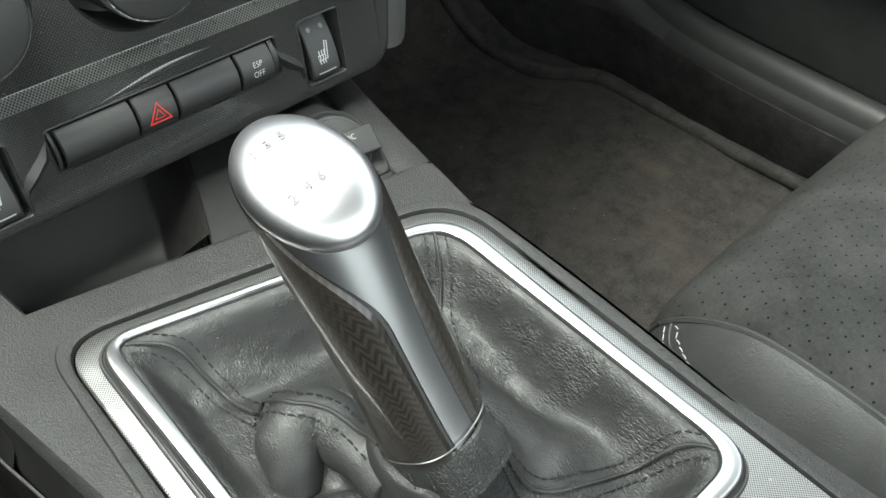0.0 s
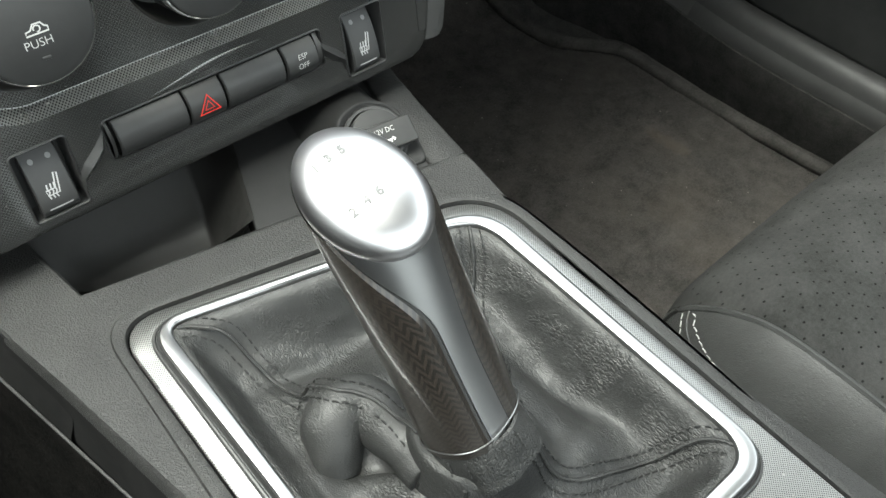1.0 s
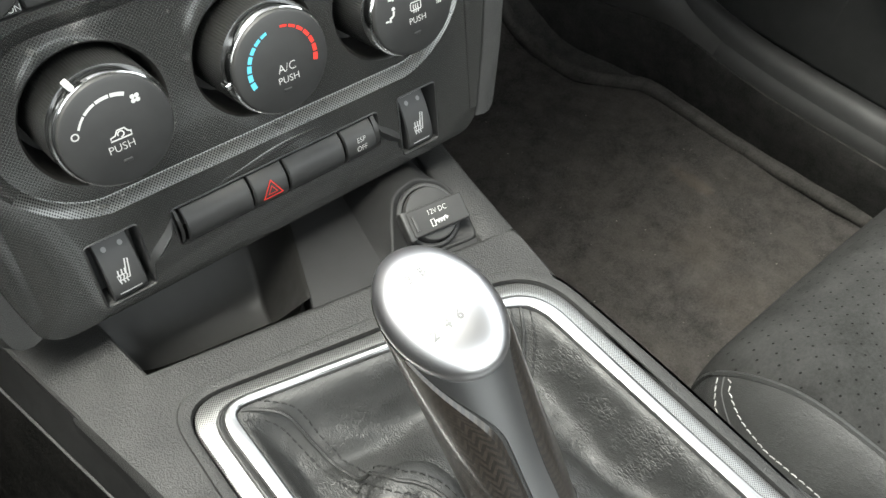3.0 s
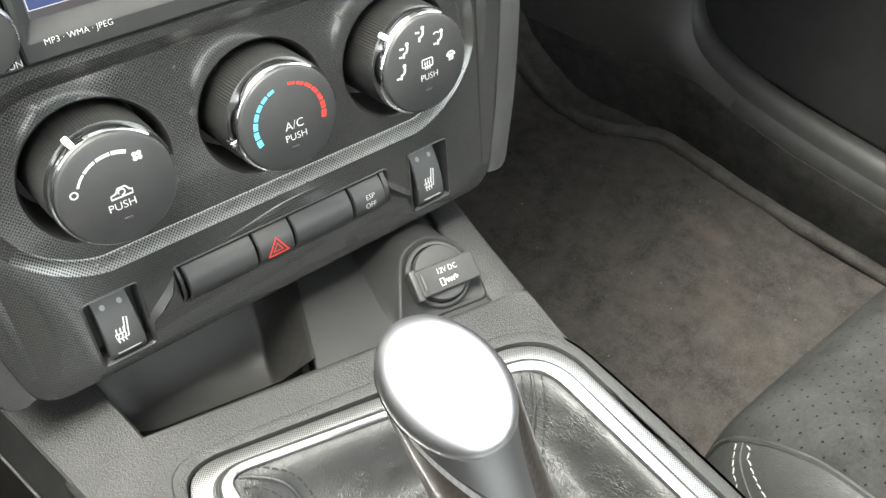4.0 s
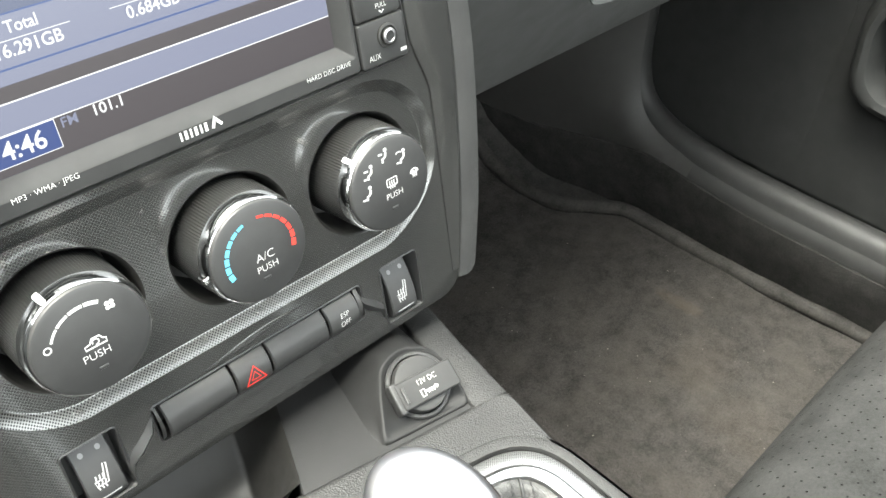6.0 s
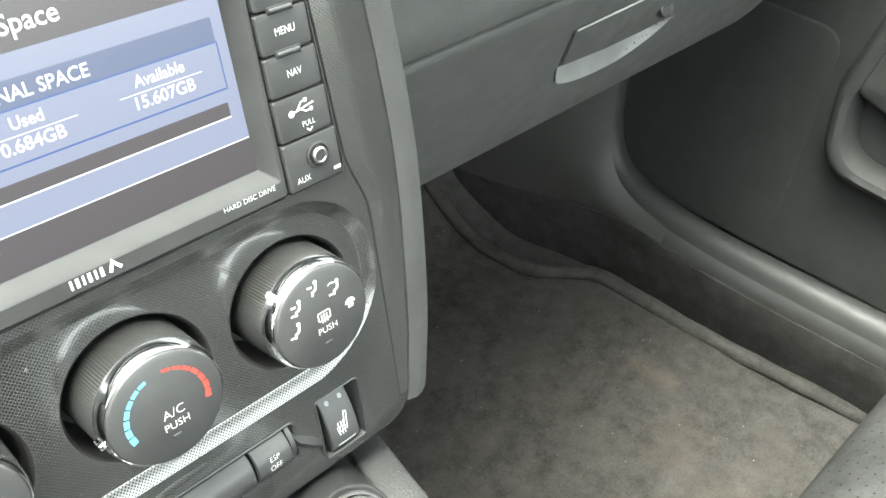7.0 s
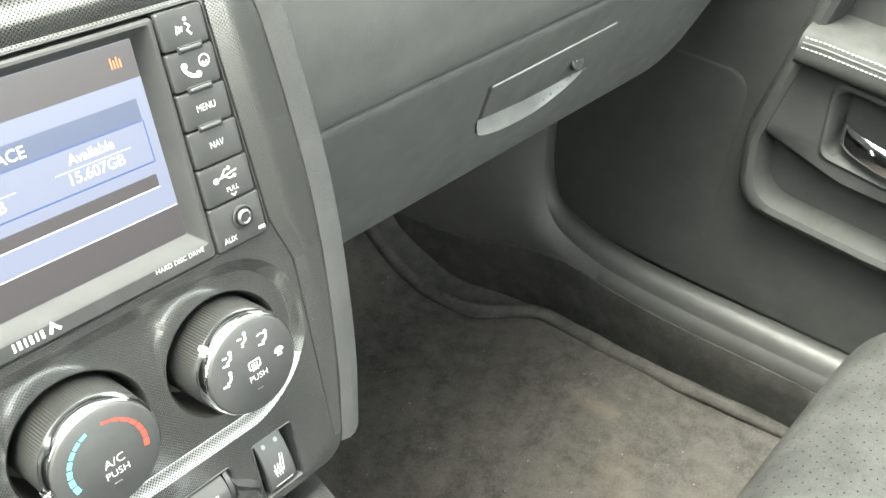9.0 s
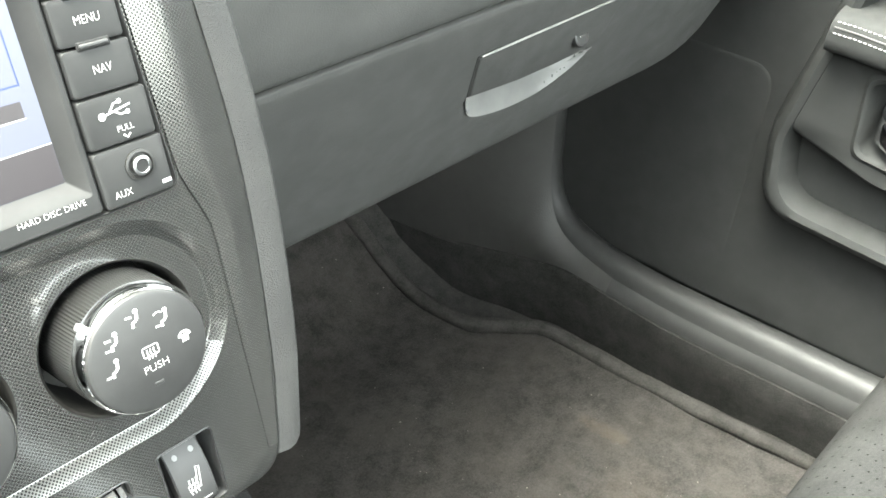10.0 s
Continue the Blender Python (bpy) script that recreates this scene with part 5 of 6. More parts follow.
def stack():
    ob = thing("centre_stack", "black centre stack fascia with fine dot-patterned gloss finish", "dashboard panel", FACE)
    holes = [well(0.0)[::-1]] + [pocket_outline(b)[::-1] for b in (RADIO_BOX, BANK_BOX, SEAT_L, SEAT_R)]
    bm = bm_sheet(face_outline(-0.004, -0.003), holes, 0.0)
    bm_loft([flat(face_outline(-0.004, -0.003), 0.0), flat(face_outline(-0.0015, -0.001), -0.0008), flat(face_outline(0, 0), -0.003), flat(face_outline(0.0, 0.0), -0.010)], bm=bm)
    bmesh.ops.remove_doubles(bm, verts=bm.verts, dist=1e-6)
    part("fascia", bm, WEAVE, ob, angle=30)
    # sloped border of the sunken panel
    loops = [flat(well(i), w) for i, w in ((0.0, 0.0), (0.0004, -0.0003), (0.0052, -0.0024), (0.0056, -0.0029), (0.0062, -0.0031))]
    part("well_border", bm_loft([lp[-10:] + lp[:10] for lp in loops], close=False), BAND, ob, "silver dot-patterned sloping border", angle=60)
    part("well_border", bm_loft([lp[9:-9] for lp in loops], close=False), WEAVE, ob, angle=60)
    circles = [circle(u, BOWL_V, 0.0290, 72)[::-1] for u in KNOBS]
    part("control_panel", bm_sheet(well(0.0061), circles, -0.0031), WEAVE, ob)
    for u in KNOBS:
        part("knob_bowl", bm_lathe([(0.0291, -0.0030), (0.0287, -0.0032), (0.0281, -0.0042), (0.0276, -0.0070), (0.0272, -0.0120), (0.0266, -0.030), (0.01, -0.031)], u, BOWL_V, 72), DEEP, ob)
    # gloss ridge tapering away above the switch row
    ridge = spline([(-0.0330, -0.0590, 0.0), (-0.0180, -0.0572, 0.5), (-0.0020, -0.0552, 1.0), (0.0120, -0.0540, 0.7), (0.0260, -0.0535, 0.0)], 8)
    part("crease", bm_loft([[(p.x, p.y - 0.0016 * p.z - 0.0001, 0.0001), (p.x, p.y, 0.0001 + 0.0006 * p.z), (p.x, p.y + 0.0018 * p.z + 0.0001, 0.0001)] for p in ridge], close=False), WEAVE, ob, "gloss ridge above the switch row")
    for b, d in ((RADIO_BOX, 0.010), (BANK_BOX, 0.012), (SEAT_L, 0.012), (SEAT_R, 0.012)):
        bm = bm_loft([flat(pocket_outline(b, -0.0008), 0.0002), flat(pocket_outline(b, -0.0002), 0.0006), flat(pocket_outline(b, 0.0003), 0.0), flat(pocket_outline(b, 0.0006), -d)], cap1=True)
        part("pocket", bm, TRIM, ob)
    # convex glossy border round the radio and down beside the controls
    outer = []
    ring_out = [p for p in face_outline(-0.004, -0.003) if p[1] > -0.086]
    for a, b in zip(ring_out, ring_out[1:]):
        steps = max(1, int((Vector(b) - Vector(a)).length / 0.006))
        outer += [(a[0] + (b[0] - a[0]) * k / steps, a[1] + (b[1] - a[1]) * k / steps) for k in range(steps)]
    cx, cy = radio_edge(0.138) + 0.0002, 0.1382
    loops = []
    for x, y in outer:
        sx = 1 if x > 0 else -1
        if y <= cy:
            p = (sx * (0.1145 + (radio_edge(max(y, 0.0383)) + 0.0022 - 0.1145) * smoothstep(0.015, 0.045, y)), y)
        elif abs(x) > cx:
            d = Vector((x - sx * cx, y - cy)).normalized() * 0.0020
            p = (sx * cx + d.x, cy + d.y)
        else:
            p = (x, cy + 0.0020)
        lp = []
        for k in range(13):
            s = k / 12
            lp.append((p[0] + (x + 0.0005 * sx - p[0]) * s, p[1] + (y - p[1]) * s, 0.0002 + 0.0019 * math.sin(math.pi * (0.12 + 0.88 * s)) ** 1.2 * smoothstep(-0.075, 0.03, y)))
        loops.append(lp)
    part("border", bm_loft(loops, close=False), WEAVE, ob, "convex gloss border", angle=80)
    # grained trim along the sides, wrapping backwards
    for sx in (-1, 1):
        line = [p for p in face_outline(0, 0) if p[0] > 0.1185]
        line.sort(key=lambda p: p[1])
        loops = []
        for n, (x, y) in enumerate(line):
            t = smoothstep(-0.0985, -0.086, y)
            wide = 0.0035 + 0.0090 * t + 0.0015 * smoothstep(-0.09, -0.03, y)
            lp = [(x - 0.0014, y, -0.004), (x - 0.0010, y, -0.0006), (x + wide * 0.35, y, 0.0012), (x + wide * 0.75, y, 0.0004), (x + wide, y, -0.004), (x + wide + 0.002, y, -0.014), (x + wide + 0.004, y, -0.05), (x + wide + 0.004, y, -0.16)]
            loops.append([(sx * a, b, c) for a, b, c in lp])
        part("side_trim", bm_loft(loops, close=False), GRAIN, ob, "grained charcoal side trim")
    # underside of the fascia
    low = [p for p in face_outline(0, 0) if p[1] < -0.090]
    low.sort(key=lambda p: p[0])
    part("underside", bm_loft([[(x, y, -0.010), (x, y + 0.002, -0.03), (x * 0.99, y + 0.004, -0.16)] for x, y in low], close=False), TRIM, ob)
    # fascia folds down beside the switch row
    for sx in (-1, 1):
        line = [(-0.0532, -0.0640), (-0.0560, -0.0705), (-0.0620, -0.0760), (-0.0668, -0.0800), (-0.0674, -0.0860)]
        wid = (0.0004, 0.0022, 0.0026, 0.0018, 0.0004)
        loops = []
        for (x, y), d in zip(line, wid):
            loops.append([(sx * (x - d), y + d, -0.0004), (sx * x, y + 0.2 * d, 0.0006 + d * 0.9), (sx * (x + d * 0.6), y - d, -0.0004)])
        part("crease", bm_loft(loops, close=False), TRIM, ob)
    return ob


stack()


def arc(cx, cy, r, a0, a1, n=16):
    return [(cx + r * math.cos(radians(a0 + (a1 - a0) * k / n)), cy + r * math.sin(radians(a0 + (a1 - a0) * k / n))) for k in range(n + 1)]


def dot(bm, x, y, r, w, n=14):
    bm.faces.new([bm.verts.new((*p, w)) for p in circle(x, y, r, n)])


def sitting_symbol(bm, x, y, s, w, up_arrow=True, down_arrow=False, glass=False):
    """A small pictogram of an air outlet: a blob, a bent bar and arrows."""
    dot(bm, x + 1.0 * s, y + 1.7 * s, 0.62 * s, w)
    bm_ribbon([(x + 1.1 * s, y + 1.0 * s), (x + 0.9 * s, y - 0.2 * s), (x + 0.3 * s, y - 0.75 * s), (x - 0.3 * s, y - 0.85 * s), (x - 0.45 * s, y - 2.1 * s)], 0.72 * s, w, bm=bm)
    if up_arrow:
        bm_ribbon([(x - 1.7 * s, y + 0.9 * s), (x - 0.2 * s, y + 0.7 * s)], 0.55 * s, w, bm=bm)
    if down_arrow:
        bm_ribbon([(x - 2.1 * s, y - 1.5 * s), (x - 0.9 * s, y - 1.6 * s)], 0.55 * s, w, bm=bm)
    if glass:
        bm_ribbon(arc(x - 0.9 * s, y + 0.6 * s, 1.3 * s, 40, 140, 8), 0.35 * s, w, bm=bm)


def climate_knob(kind, u, pointer):
    label = {"fan": "black fan speed knob with ribbed skirt and chrome ring", "heat": "black temperature knob with blue and red scale", "mode": "black air direction knob with white symbols"}[kind]
    ob = thing("climate_knob", label, "control knob", FACE @ Matrix.Translation((u, KNOB_V, -0.008)), "climate control knobs")
    F = 0.0265
    # ribbed skirt
    bm = bmesh.new()
    n = 480
    loops = []
    for r, h in ((0.0238, -0.024), (0.0236, -0.008), (0.0234, 0.004), (0.0232, 0.013), (0.0229, 0.0185), (0.0222, 0.0195)):
        loops.append([((r + 0.00036 * (1 if k % 4 < 2 else -1)) * math.cos(2 * math.pi * k / n), (r + 0.00036 * (1 if k % 4 < 2 else -1)) * math.sin(2 * math.pi * k / n), h) for k in range(n)])
    bm_loft(loops, bm=bm)
    part("skirt", bm, SKIRT, ob, "finely ribbed skirt", angle=80)
    part("chrome_ring", bm_lathe([(0.0232, 0.0186), (0.0234, 0.0200), (0.0229, 0.0232), (0.0223, 0.0246), (0.0219, 0.0248), (0.0217, 0.0240)], n=96), CHROME, ob, "chrome ring")
    face = part("face", bm_lathe([(0.0217, 0.0236), (0.0217, 0.0250), (0.0212, 0.0260), (0.0200, F), (0.0001, F)], n=96), BUTTON, ob)
    a = radians(pointer)
    bm = bm_box(0, 0.0234, 0.0212, 0.0012, 0.0014, 0.0024, 0.0005)
    bm.transform(Matrix.Rotation(a - math.pi / 2, 4, "Z"))
    part("pointer", bm, CHROME if kind == "heat" else WHITE, ob, "pale pointer mark")
    w = F + 0.0001
    bm = bm_box(0, -0.0120, F - 0.0002, 0.0017, 0.0007, 0.0004, 0.0002)
    part("lamp_slot", bm, TRIM, face)
    if kind == "fan":
        text("PUSH", 0.0044, -0.0006, -0.0060, w, WHITE, face, "lettering")
        bm = bmesh.new()
        bm_ribbon(circle(-0.0150, 0.0046, 0.00125, 20), 0.0005, w, bm=bm, closed=True)
        widths = (0.0009, 0.0011, 0.0013, 0.0015)
        for k, wd in enumerate(widths):
            a0 = 153 - k * 22.5
            bm_ribbon(arc(0, 0, 0.0146, a0, a0 - 20.5, 8), wd, w, bm=bm)
        for q in range(4):
            t = radians(45 + 90 * q)
            dot(bm, 0.0094 + 0.0012 * math.cos(t), 0.0102 + 0.0012 * math.sin(t), 0.0009, w)
        part("fan_scale", bm, WHITE, face, smooth=False)
        bm = bmesh.new()
        bm_ribbon([(-0.0038, -0.0026), (-0.0036, -0.0012), (-0.0018, -0.0008), (-0.0006, 0.0010), (0.0022, 0.0010), (0.0032, -0.0006), (0.0042, -0.0010), (0.0042, -0.0026)], 0.0006, w, bm=bm, closed=True)
        bm_ribbon(arc(0.0004, -0.0008, 0.0012, 200, -100, 10), 0.0005, w, bm=bm)
        part("air_symbol", bm, WHITE, face, smooth=False)
    elif kind == "heat":
        text("A/C", 0.0052, 0.0013, -0.0024, w, WHITE, face, "lettering")
        text("PUSH", 0.0042, 0.0013, -0.0074, w, WHITE, face, "lettering")
        for k in range(7):
            a0 = 203 - k * 14.0
            part("cold_mark", bm_ribbon(arc(0, 0, 0.0152, a0, a0 - 11.2, 6), 0.0022 - 0.00015 * k, w), BLUE, face, "pale blue scale mark", smooth=False)
            a1 = 84 - k * 14.6
            part("warm_mark", bm_ribbon(arc(0, 0, 0.0152, a1, a1 - 11.8, 6), 0.0010 + 0.00018 * k, w), RED, face, "red scale mark", smooth=False)
    else:
        text("PUSH", 0.0040, 0.0008, -0.0056, w, WHITE, face, "lettering")
        spots = ((-0.0132, 0.0008, 0, 1, 0), (-0.0110, 0.0098, 1, 1, 0), (-0.0024, 0.0142, 1, 0, 0), (0.0072, 0.0100, 0, 1, 1))
        for x, y, ua, da, gl in spots:
            bm = bmesh.new()
            sitting_symbol(bm, x, y, 0.00145, w, bool(ua), bool(da), bool(gl))
            part("air_symbol", bm, WHITE, face, smooth=False)
        bm = bmesh.new()
        bm_ribbon(arc(0.0130, -0.0006, 0.0024, 20, 160, 10) + [(0.0117, 0.0000), (0.0143, 0.0000)], 0.0006, w, bm=bm, closed=True)
        for q in (-0.0012, 0, 0.0012):
            bm_ribbon([(0.0130 + q * 0.8, 0.0010), (0.0127 + q * 0.8, 0.0000), (0.0132 + q * 0.8, -0.0012), (0.0129 + q * 0.8, -0.0022)], 0.0005, w, bm=bm)
        part("screen_symbol", bm, WHITE, face, smooth=False)
        bm = bmesh.new()
        bm_ribbon(rrect(0.0002, 0.0008, 0.0028, 0.0018, 0.0006, 3), 0.0005, w, bm=bm, closed=True)
        for q in (-0.0012, 0, 0.0012):
            bm_ribbon([(0.0002 + q, 0.0016), (0.0000 + q, 0.0004), (0.0004 + q, -0.0008), (0.0001 + q, -0.0022)], 0.0005, w, bm=bm)
        part("screen_symbol", bm, WHITE, face, smooth=False)
    return ob


climate_knob("fan", KNOBS[0], 115)
climate_knob("heat", KNOBS[1], 186)
climate_knob("mode", KNOBS[2], 136)


def bank_button(u0, u1, label, name="push_button"):
    ob = thing(name, label, "dashboard button", FACE @ Matrix.Translation(((u0 + u1) / 2, -0.0693, 0)), "dashboard push buttons")
    hu = (u1 - u0) / 2 - 0.0003
    loops = []
    for k in range(11):
        s = -1 + 2 * k / 10
        v = 0.0083 * s
        out = 0.0042 * (1 - abs(s) ** 2.6) + 0.0006 - 0.0009 * s
        loops.append([(-hu, v, out - 0.0012), (-hu + 0.0006, v, out), (hu - 0.0006, v, out), (hu, v, out - 0.0012)])
    bm = bm_loft(loops, close=False)
    bm_loft([[(-hu, -0.0083, -0.006), (-hu, -0.0083, 0.0003)], [(hu, -0.0083, -0.006), (hu, -0.0083, 0.0003)]], close=False, bm=bm)
    part("key", bm, BUTTON, ob)
    return ob


bank_button(-0.0495, -0.0168, "wide blank black dashboard push button")
hz = bank_button(-0.0165, 0.0017, "black hazard button with a red double triangle")
bank_button(0.0020, 0.0332, "wide blank black dashboard push button")
ep = bank_button(0.0335, 0.0515, "black stability control button with white lettering")
for grow in (0.0056, 0.0026):
    bm = bm_ribbon([(grow * math.cos(radians(a)), -0.0012 + grow * math.sin(radians(a))) for a in (90, 210, 330)], 0.0009 if grow > 0.004 else 0.0006, 0.0050, closed=True)
    part("triangle", bm, RED, hz, "red warning triangle", smooth=False)
text("ESP", 0.0040, 0.0, 0.0022, 0.0050, WHITE, ep, "lettering", wide=0.85)
text("OFF", 0.0040, 0.0, -0.0024, 0.0050, WHITE, ep, "lettering", wide=0.85)
for u0, u1 in ((-0.0520, -0.0497), (0.0517, 0.0556)):
    ob = thing("bank_end_cap", "curved black end cap of the switch row", "trim", FACE @ Matrix.Translation(((u0 + u1) / 2, -0.0693, 0)))
    hu = (u1 - u0) / 2
    part("cap", bm_loft([[(-hu, 0.0085 * s, 0.003 * (1 - s * s)), (0, 0.0085 * s, 0.0042 * (1 - s * s)), (hu, 0.0085 * s, 0.001 * (1 - s * s) - 0.003)] for s in [-1 + 0.2 * k for k in range(11)]], close=False), BUTTON, ob)


def seat_heater_switch(box):
    u, v = (box[0] + box[1]) / 2, (box[2] + box[3]) / 2
    ob = thing("seat_heater_switch", "black rocker switch with grey heated seat symbol", "rocker switch", FACE @ Matrix.Translation((u, v, 0)), "heated seat switches")
    hu = 0.0078
    prof = spline([(-0.0152, -0.0005), (-0.012, 0.0012), (-0.004, 0.0004), (0.006, -0.0026), (0.0145, -0.0075)], 5)
    loops = [[(-hu, a, b - 0.006), (-hu, a, b - 0.0006), (-hu + 0.0006, a, b), (hu - 0.0006, a, b), (hu, a, b - 0.0006), (hu, a, b - 0.006)] for a, b in prof]
    key = part("rocker", bm_loft(loops, close=False), BUTTON, ob)

    def lift(bm):
        for vtx in bm.verts:
            b = min(range(len(prof) - 1), key=lambda i: abs(prof[i][0] - vtx.co.y))
            p, q = prof[b], prof[b + 1]
            t = (vtx.co.y - p[0]) / (q[0] - p[0])
            vtx.co.z = p[1] + (q[1] - p[1]) * t + 0.00025
        return bm

    bm = bmesh.new()
    bm_ribbon([(-0.0032, -0.0058), (0.0016, -0.0058), (0.0034, 0.0020), (0.0022, 0.0024), (0.0006, -0.0036), (-0.0034, -0.0036)], 0.0006, 0, bm=bm, closed=True)
    for q in (-0.0026, -0.0010, 0.0004):
        bm_ribbon([(q, -0.0075), (q - 0.0004, -0.0060), (q + 0.0004, -0.0045), (q, -0.0030), (q + 0.0003, -0.0012)], 0.0006, 0, bm=bm)
    part("seat_symbol", lift(bm), GREY, key, smooth=False)
    bm = bm_ribbon([(-0.0050, -0.0118), (0.0, -0.0119), (0.0050, -0.0118)], 0.0006, 0)
    part("line", lift(bm), GREY, key, smooth=False)
    for x in (-0.0036, 0.0036):
        bm = bmesh.new()
        dot(bm, x, 0.0088, 0.0011, 0)
        part("lamp", lift(bm), DIM, key, "unlit grey indicator dot", smooth=False)
    return ob


seat_heater_switch(SEAT_L)
seat_heater_switch(SEAT_R)


def radio():
    ob = thing("radio", "black in-dash radio with lit colour display", "car radio", FACE @ Matrix.Translation((0, 0.0877, 0)))
    A, B = (0.0775, 0.0488), (0.0702, 0.0398)
    oc, ic = (0.0, 0.0), (0.0, 0.0029)
    loops = [flat(rrect(*oc, *A, 0.0015, 4), -0.006), flat(rrect(*oc, *A, 0.0015, 4), 0.0012), flat(rrect(*oc, A[0] - 0.0008, A[1] - 0.0008, 0.001, 4), 0.0020)]
    loops += [flat(rrect(0, 0.0024, 0.0752, 0.0446, 0.0012, 4), 0.0022), flat(rrect(0, 0.0026, 0.0744, 0.0438, 0.0010, 4), 0.0016), flat(rrect(*ic, *B, 0.0008, 4), -0.0048)]
    part("display_frame", bm_loft(loops), RADIO, ob, angle=25)
    scr = part("display", bm_loft([flat(rrect(*ic, B[0] + 0.0004, B[1] + 0.0004, 0.001, 4), -0.0046)], cap0=True), SCREEN_BLUE, ob, "lit blue menu display")
    W = -0.0044

    def panel(u0, u1, v0, v1, mat, k=0):
        bm = bm_loft([flat(rrect((u0 + u1) / 2, (v0 + v1) / 2, (u1 - u0) / 2, (v1 - v0) / 2, 0.0003, 2), W + 0.00006 * k)], cap0=True)
        part("screen_area", bm, mat, scr, smooth=False)

    lo, hi = 0.0029 - 0.0398, 0.0029 + 0.0398
    q = -0.0877
    panel(-0.0702, 0.0702, 0.1165 + q, hi, SCREEN_DARK)
    panel(-0.0702, 0.0702, lo, 0.0643 + q, SCREEN_DARK)
    panel(-0.0665, 0.0660, 0.1009 + q, 0.1092 + q, SCREEN_BAND)
    panel(-0.0665, 0.0660, 0.1004 + q, 0.1009 + q, SCREEN_EDGE, 1)
    panel(-0.0665, 0.0660, 0.0838 + q, 0.0844 + q, SCREEN_EDGE, 1)
    panel(0.0660, 0.0664, 0.0838 + q, 0.1009 + q, SCREEN_EDGE, 1)
    panel(-0.0640, 0.0650, 0.0742 + q, 0.0793 + q, SCREEN_DARK, 1)
    panel(-0.0640, 0.0652, 0.0737 + q, 0.0742 + q, SCREEN_WHITE, 2)
    panel(-0.0702, 0.0702, 0.0641 + q, 0.0645 + q, SCREEN_WHITE, 2)
    panel(-0.0700, -0.0460, 0.0536 + q, 0.0641 + q, SCREEN_WHITE, 1)
    panel(-0.0697, -0.0463, 0.0539 + q, 0.0638 + q, SCREEN_NAVY, 2)
    w = W + 0.0006
    text("4:46", 0.0092, -0.0580, 0.0588 + q, w, SCREEN_WHITE, scr, "display_text", wide=0.95, bold=0.014)
    text("FM", 0.0050, -0.0414, 0.0617 + q, w, SCREEN_BLUE, scr, "display_text", bold=0.014)
    text("101.1", 0.0056, -0.0272, 0.0618 + q, w, SCREEN_WHITE, scr, "display_text", bold=0.014)
    text("MY PERSONAL SPACE", 0.0062, -0.0060, 0.1050 + q, w, SCREEN_WHITE, scr, "display_text", wide=0.92, bold=0.014)
    text("Space", 0.0085, 0.0088, 0.1240 + q, w, SCREEN_WHITE, scr, "display_text", wide=0.95, bold=0.014)
    for x, head, val in ((-0.045, "Total", "16.291GB"), (-0.001, "Used", "0.684GB"), (0.0432, "Available", "15.607GB")):
        text(head, 0.0056, x, 0.0965 + q, w, SCREEN_WHITE, scr, "display_text", wide=0.9, bold=0.014)
        text(val, 0.0060, x, 0.0895 + q, w, SCREEN_WHITE, scr, "display_text", wide=0.95, bold=0.014)
        panel(x - 0.0150, x + 0.0150, 0.0925 + q, 0.0928 + q, SCREEN_WHITE, 2)
    bm = bmesh.new()
    for k in range(4):
        bm_ribbon([(0.0602 + 0.0012 * k, hi - 0.0085), (0.0602 + 0.0012 * k, hi - 0.0045 - 0.001 * (k % 2))], 0.0006, w, bm=bm)
    part("screen_symbol", bm, SCREEN_RED, scr, smooth=False)
    # lettering on the lower rail; the maker's mark is a plain shape
    r = 0.0024
    text("MP3 \u00b7 WMA \u00b7 JPEG", 0.0030, -0.0582, -0.0428, r, WHITE, ob, "lettering")
    text("HARD DISC DRIVE", 0.0029, 0.0610, -0.0432, r, WHITE, ob, "lettering", wide=0.95)
    bm = bmesh.new()
    for k in range(6):
        bm_ribbon([(-0.0076 + 0.0021 * k, -0.0461), (-0.0076 + 0.0021 * k, -0.0427)], 0.0012 if k % 2 else 0.0008, r, bm=bm)
    bm_ribbon([(0.0056, -0.0460), (0.0072, -0.0418), (0.0080, -0.0438), (0.0096, -0.0456)], 0.0012, r, bm=bm)
    part("maker_mark", bm, WHITE, ob, "plain white maker mark", smooth=False)

    def key(u0, u1, v0, v1, out=0.0024):
        hu, hv = (u1 - u0) / 2 - 0.0003, (v1 - v0) / 2 - 0.0003
        cu, cv = (u0 + u1) / 2, (v0 + v1) / 2
        lp = [flat(rrect(cu, cv, hu - i, hv - i, 0.0012, 3), h) for i, h in ((0, -0.006), (0, out - 0.0010), (0.0004, out - 0.0002), (0.0012, out))]
        return part("key", bm_loft(lp, cap1=True), RADIO, ob)

    rows = [v - 0.0877 for v in (0.1375, 0.1224, 0.1068, 0.0914, 0.0757, 0.0585, 0.0383)]
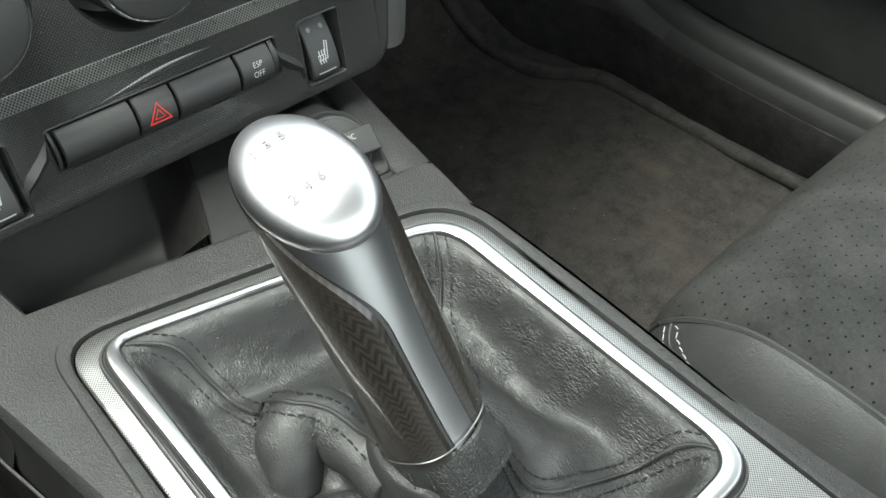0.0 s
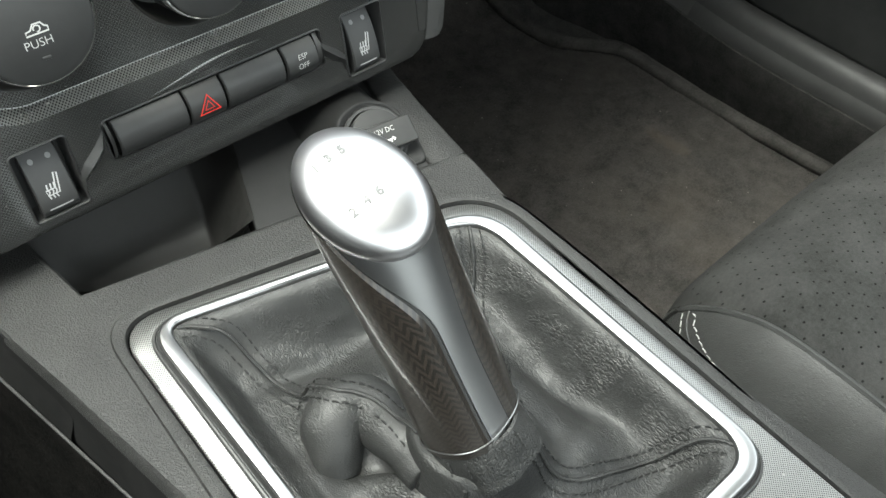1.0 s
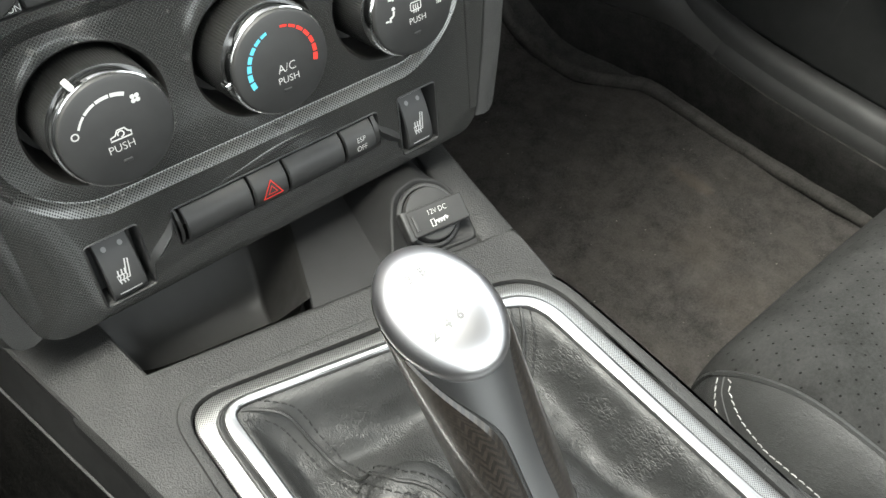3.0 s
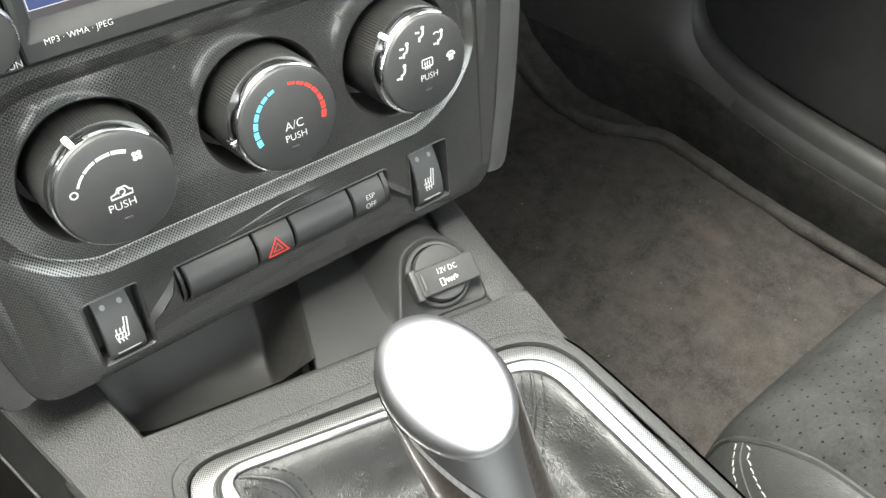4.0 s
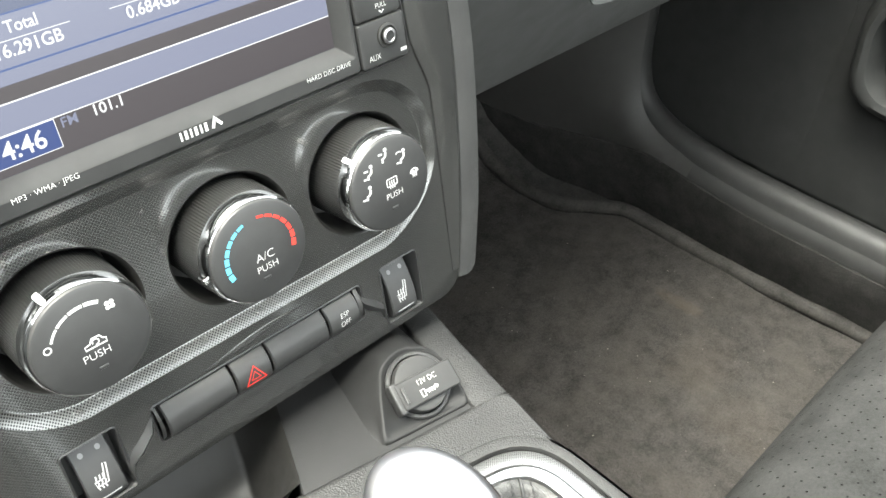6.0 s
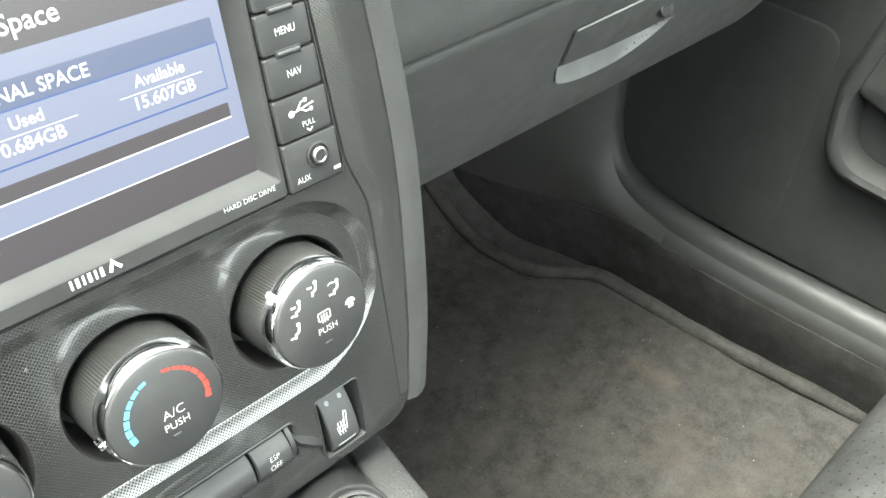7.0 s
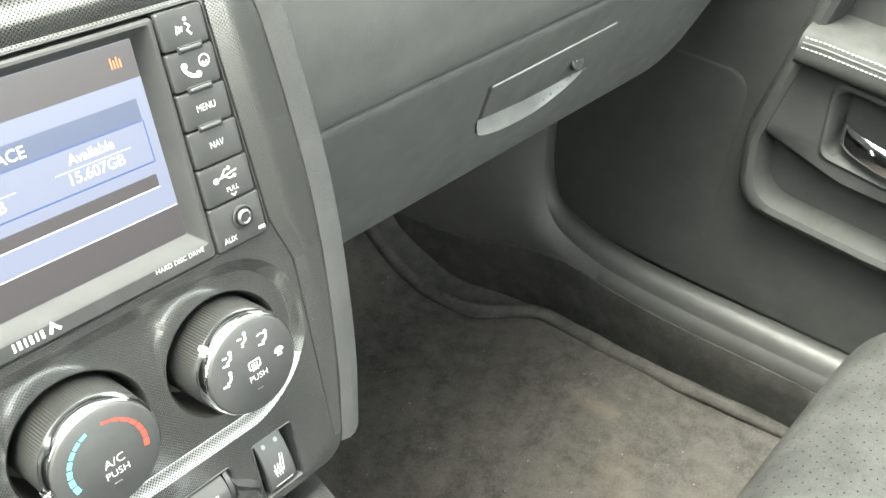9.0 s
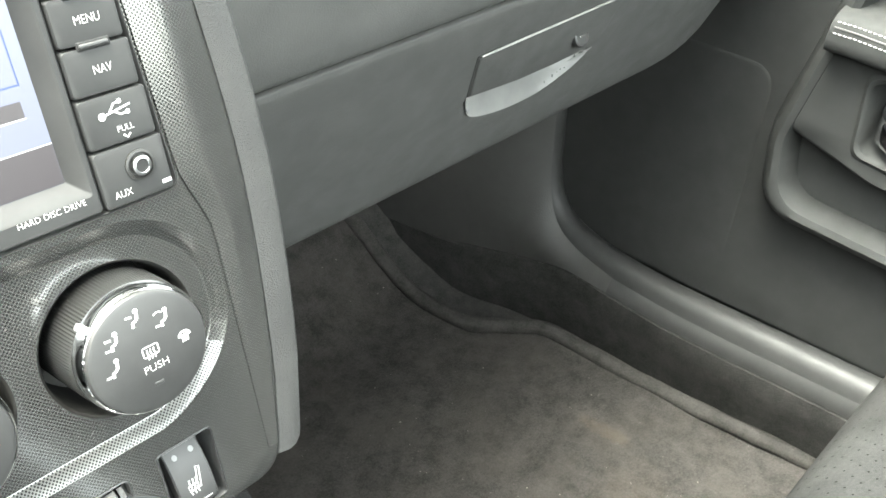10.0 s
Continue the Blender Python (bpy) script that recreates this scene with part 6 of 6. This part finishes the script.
    for side in (1, -1):
        for k in range(6):
            v1, v0 = rows[k], rows[k + 1]
            edge = radio_edge((v0 + v1) / 2 + 0.0877) - 0.0004
            u0, u1 = (0.0780, edge) if side > 0 else (-edge, -0.0780)
            if side < 0 and k >= 4:
                continue
            kk = key(u0, u1, v0, v1)
            if side < 0:
                continue
            cv, cu, w2 = (v0 + v1) / 2, (u0 + u1) / 2 + 0.0002, 0.0026
            if k == 2:
                text("MENU", 0.0040, cu, cv, w2, WHITE, kk, "lettering", wide=0.8)
            elif k == 3:
                text("NAV", 0.0040, cu, cv, w2, WHITE, kk, "lettering", wide=0.8)
            elif k == 0:
                bm = bmesh.new()
                dot(bm, cu + 0.0012, cv + 0.0030, 0.0008, w2)
                bm_ribbon([(cu + 0.0008, cv + 0.0016), (cu + 0.0026, cv + 0.0002), (cu + 0.0012, cv - 0.0012), (cu + 0.0028, cv - 0.0030)], 0.0008, w2, bm=bm)
                for q in range(3):
                    bm_ribbon([(cu - 0.0034 + 0.0011 * q, cv - 0.0018 + 0.0003 * q), (cu - 0.0030 + 0.0011 * q, cv + 0.0012 - 0.0003 * q)], 0.0005, w2, bm=bm)
                part("voice_symbol", bm, WHITE, kk, smooth=False)
            elif k == 1:
                bm = bmesh.new()
                bm_ribbon(arc(cu + 0.0006, cv + 0.0026, 0.0056, 195, 275, 10), 0.0014, w2, bm=bm)
                dot(bm, cu - 0.0044, cv + 0.0016, 0.0013, w2)
                dot(bm, cu + 0.0010, cv - 0.0026, 0.0013, w2)
                bm_ribbon(circle(cu + 0.0046, cv + 0.0018, 0.0022, 20), 0.0005, w2, bm=bm, closed=True)
                bm_ribbon(arc(cu + 0.0046, cv + 0.0016, 0.0009, 180, 360, 8), 0.0006, w2, bm=bm)
                part("phone_symbol", bm, WHITE, kk, smooth=False)
            elif k == 4:
                bm = bmesh.new()
                dot(bm, cu - 0.0052, cv + 0.0018, 0.0013, w2)
                bm_ribbon([(cu - 0.0052, cv + 0.0018), (cu + 0.0050, cv + 0.0036)], 0.0006, w2, bm=bm)
                bm_ribbon([(cu - 0.0026, cv + 0.0024), (cu - 0.0004, cv + 0.0050), (cu + 0.0012, cv + 0.0052)], 0.0006, w2, bm=bm)
                bm_ribbon([(cu - 0.0010, cv + 0.0026), (cu + 0.0012, cv + 0.0010), (cu + 0.0030, cv + 0.0012)], 0.0006, w2, bm=bm)
                dot(bm, cu + 0.0016, cv + 0.0053, 0.0008, w2)
                dot(bm, cu + 0.0036, cv + 0.0013, 0.0008, w2)
                bm_ribbon([(cu + 0.0002, cv - 0.0056), (cu + 0.0014, cv - 0.0068), (cu + 0.0026, cv - 0.0056)], 0.0006, w2, bm=bm)
                part("usb_symbol", bm, WHITE, kk, smooth=False)
                text("PULL", 0.0030, cu + 0.0014, cv - 0.0036, w2, WHITE, kk, "lettering", wide=0.9)
            elif k == 5:
                part("jack", bm_lathe([(0.0052, 0.0022), (0.0052, 0.0032), (0.0044, 0.0034), (0.0040, 0.0026), (0.0034, 0.0026), (0.0034, 0.0040), (0.0026, 0.0042), (0.0022, 0.0036), (0.0019, 0.0), (0.0001, -0.002)], cu + 0.0020, cv + 0.0018, 36), DEEP, kk)
                part("jack_ring", bm_lathe([(0.0034, 0.0040), (0.0033, 0.0046), (0.0025, 0.0048), (0.0021, 0.0044), (0.0019, 0.0030)], cu + 0.0020, cv + 0.0018, 32), SILVER, kk, "bright metal jack ring")
                part("jack_hole", bm_lathe([(0.0024, 0.0046), (0.0001, 0.0045)], cu + 0.0020, cv + 0.0018, 24), DARK, kk)
                text("AUX", 0.0036, cu - 0.0060, cv - 0.0058, w2, WHITE, kk, "lettering", wide=0.85)
                bm = bmesh.new()
                bm_ribbon([(cu + 0.0082, cv - 0.0066), (cu + 0.0116, cv - 0.0066)], 0.0014, w2, bm=bm)
                part("lettering", bm, GREY, kk, smooth=False)
        if side > 0:
            for k in (1, 2, 3):
                gap = part("slot", bm_box(0.0893, rows[k], 0.0021, 0.0056, 0.0015, 0.0006, 0.0005), DARK, ob, "small dark slot between the keys")
                part("bar", bm_box(0.0893, rows[k], 0.0026, 0.0049, 0.0008, 0.0008, 0.0006), BUTTON, gap)
    kk = key(-0.1036, -0.0780, rows[6], rows[4])
    kn = part("volume_knob", bm_lathe([(0.0122, 0.0020), (0.0122, 0.0100), (0.0114, 0.0118), (0.0100, 0.0122), (0.0001, 0.0116)], -0.0900, -0.0335, 48), RADIO, ob, "round volume knob")
    part("knob_ring", bm_lathe([(0.0124, 0.0090), (0.0121, 0.0112), (0.0113, 0.0121)], -0.0900, -0.0335, 48), CHROME, kn)
    text("PUSH ON", 0.0034, -0.0850, -0.0470, 0.0027, WHITE, ob, "lettering", wide=0.9)
    return ob


radio()
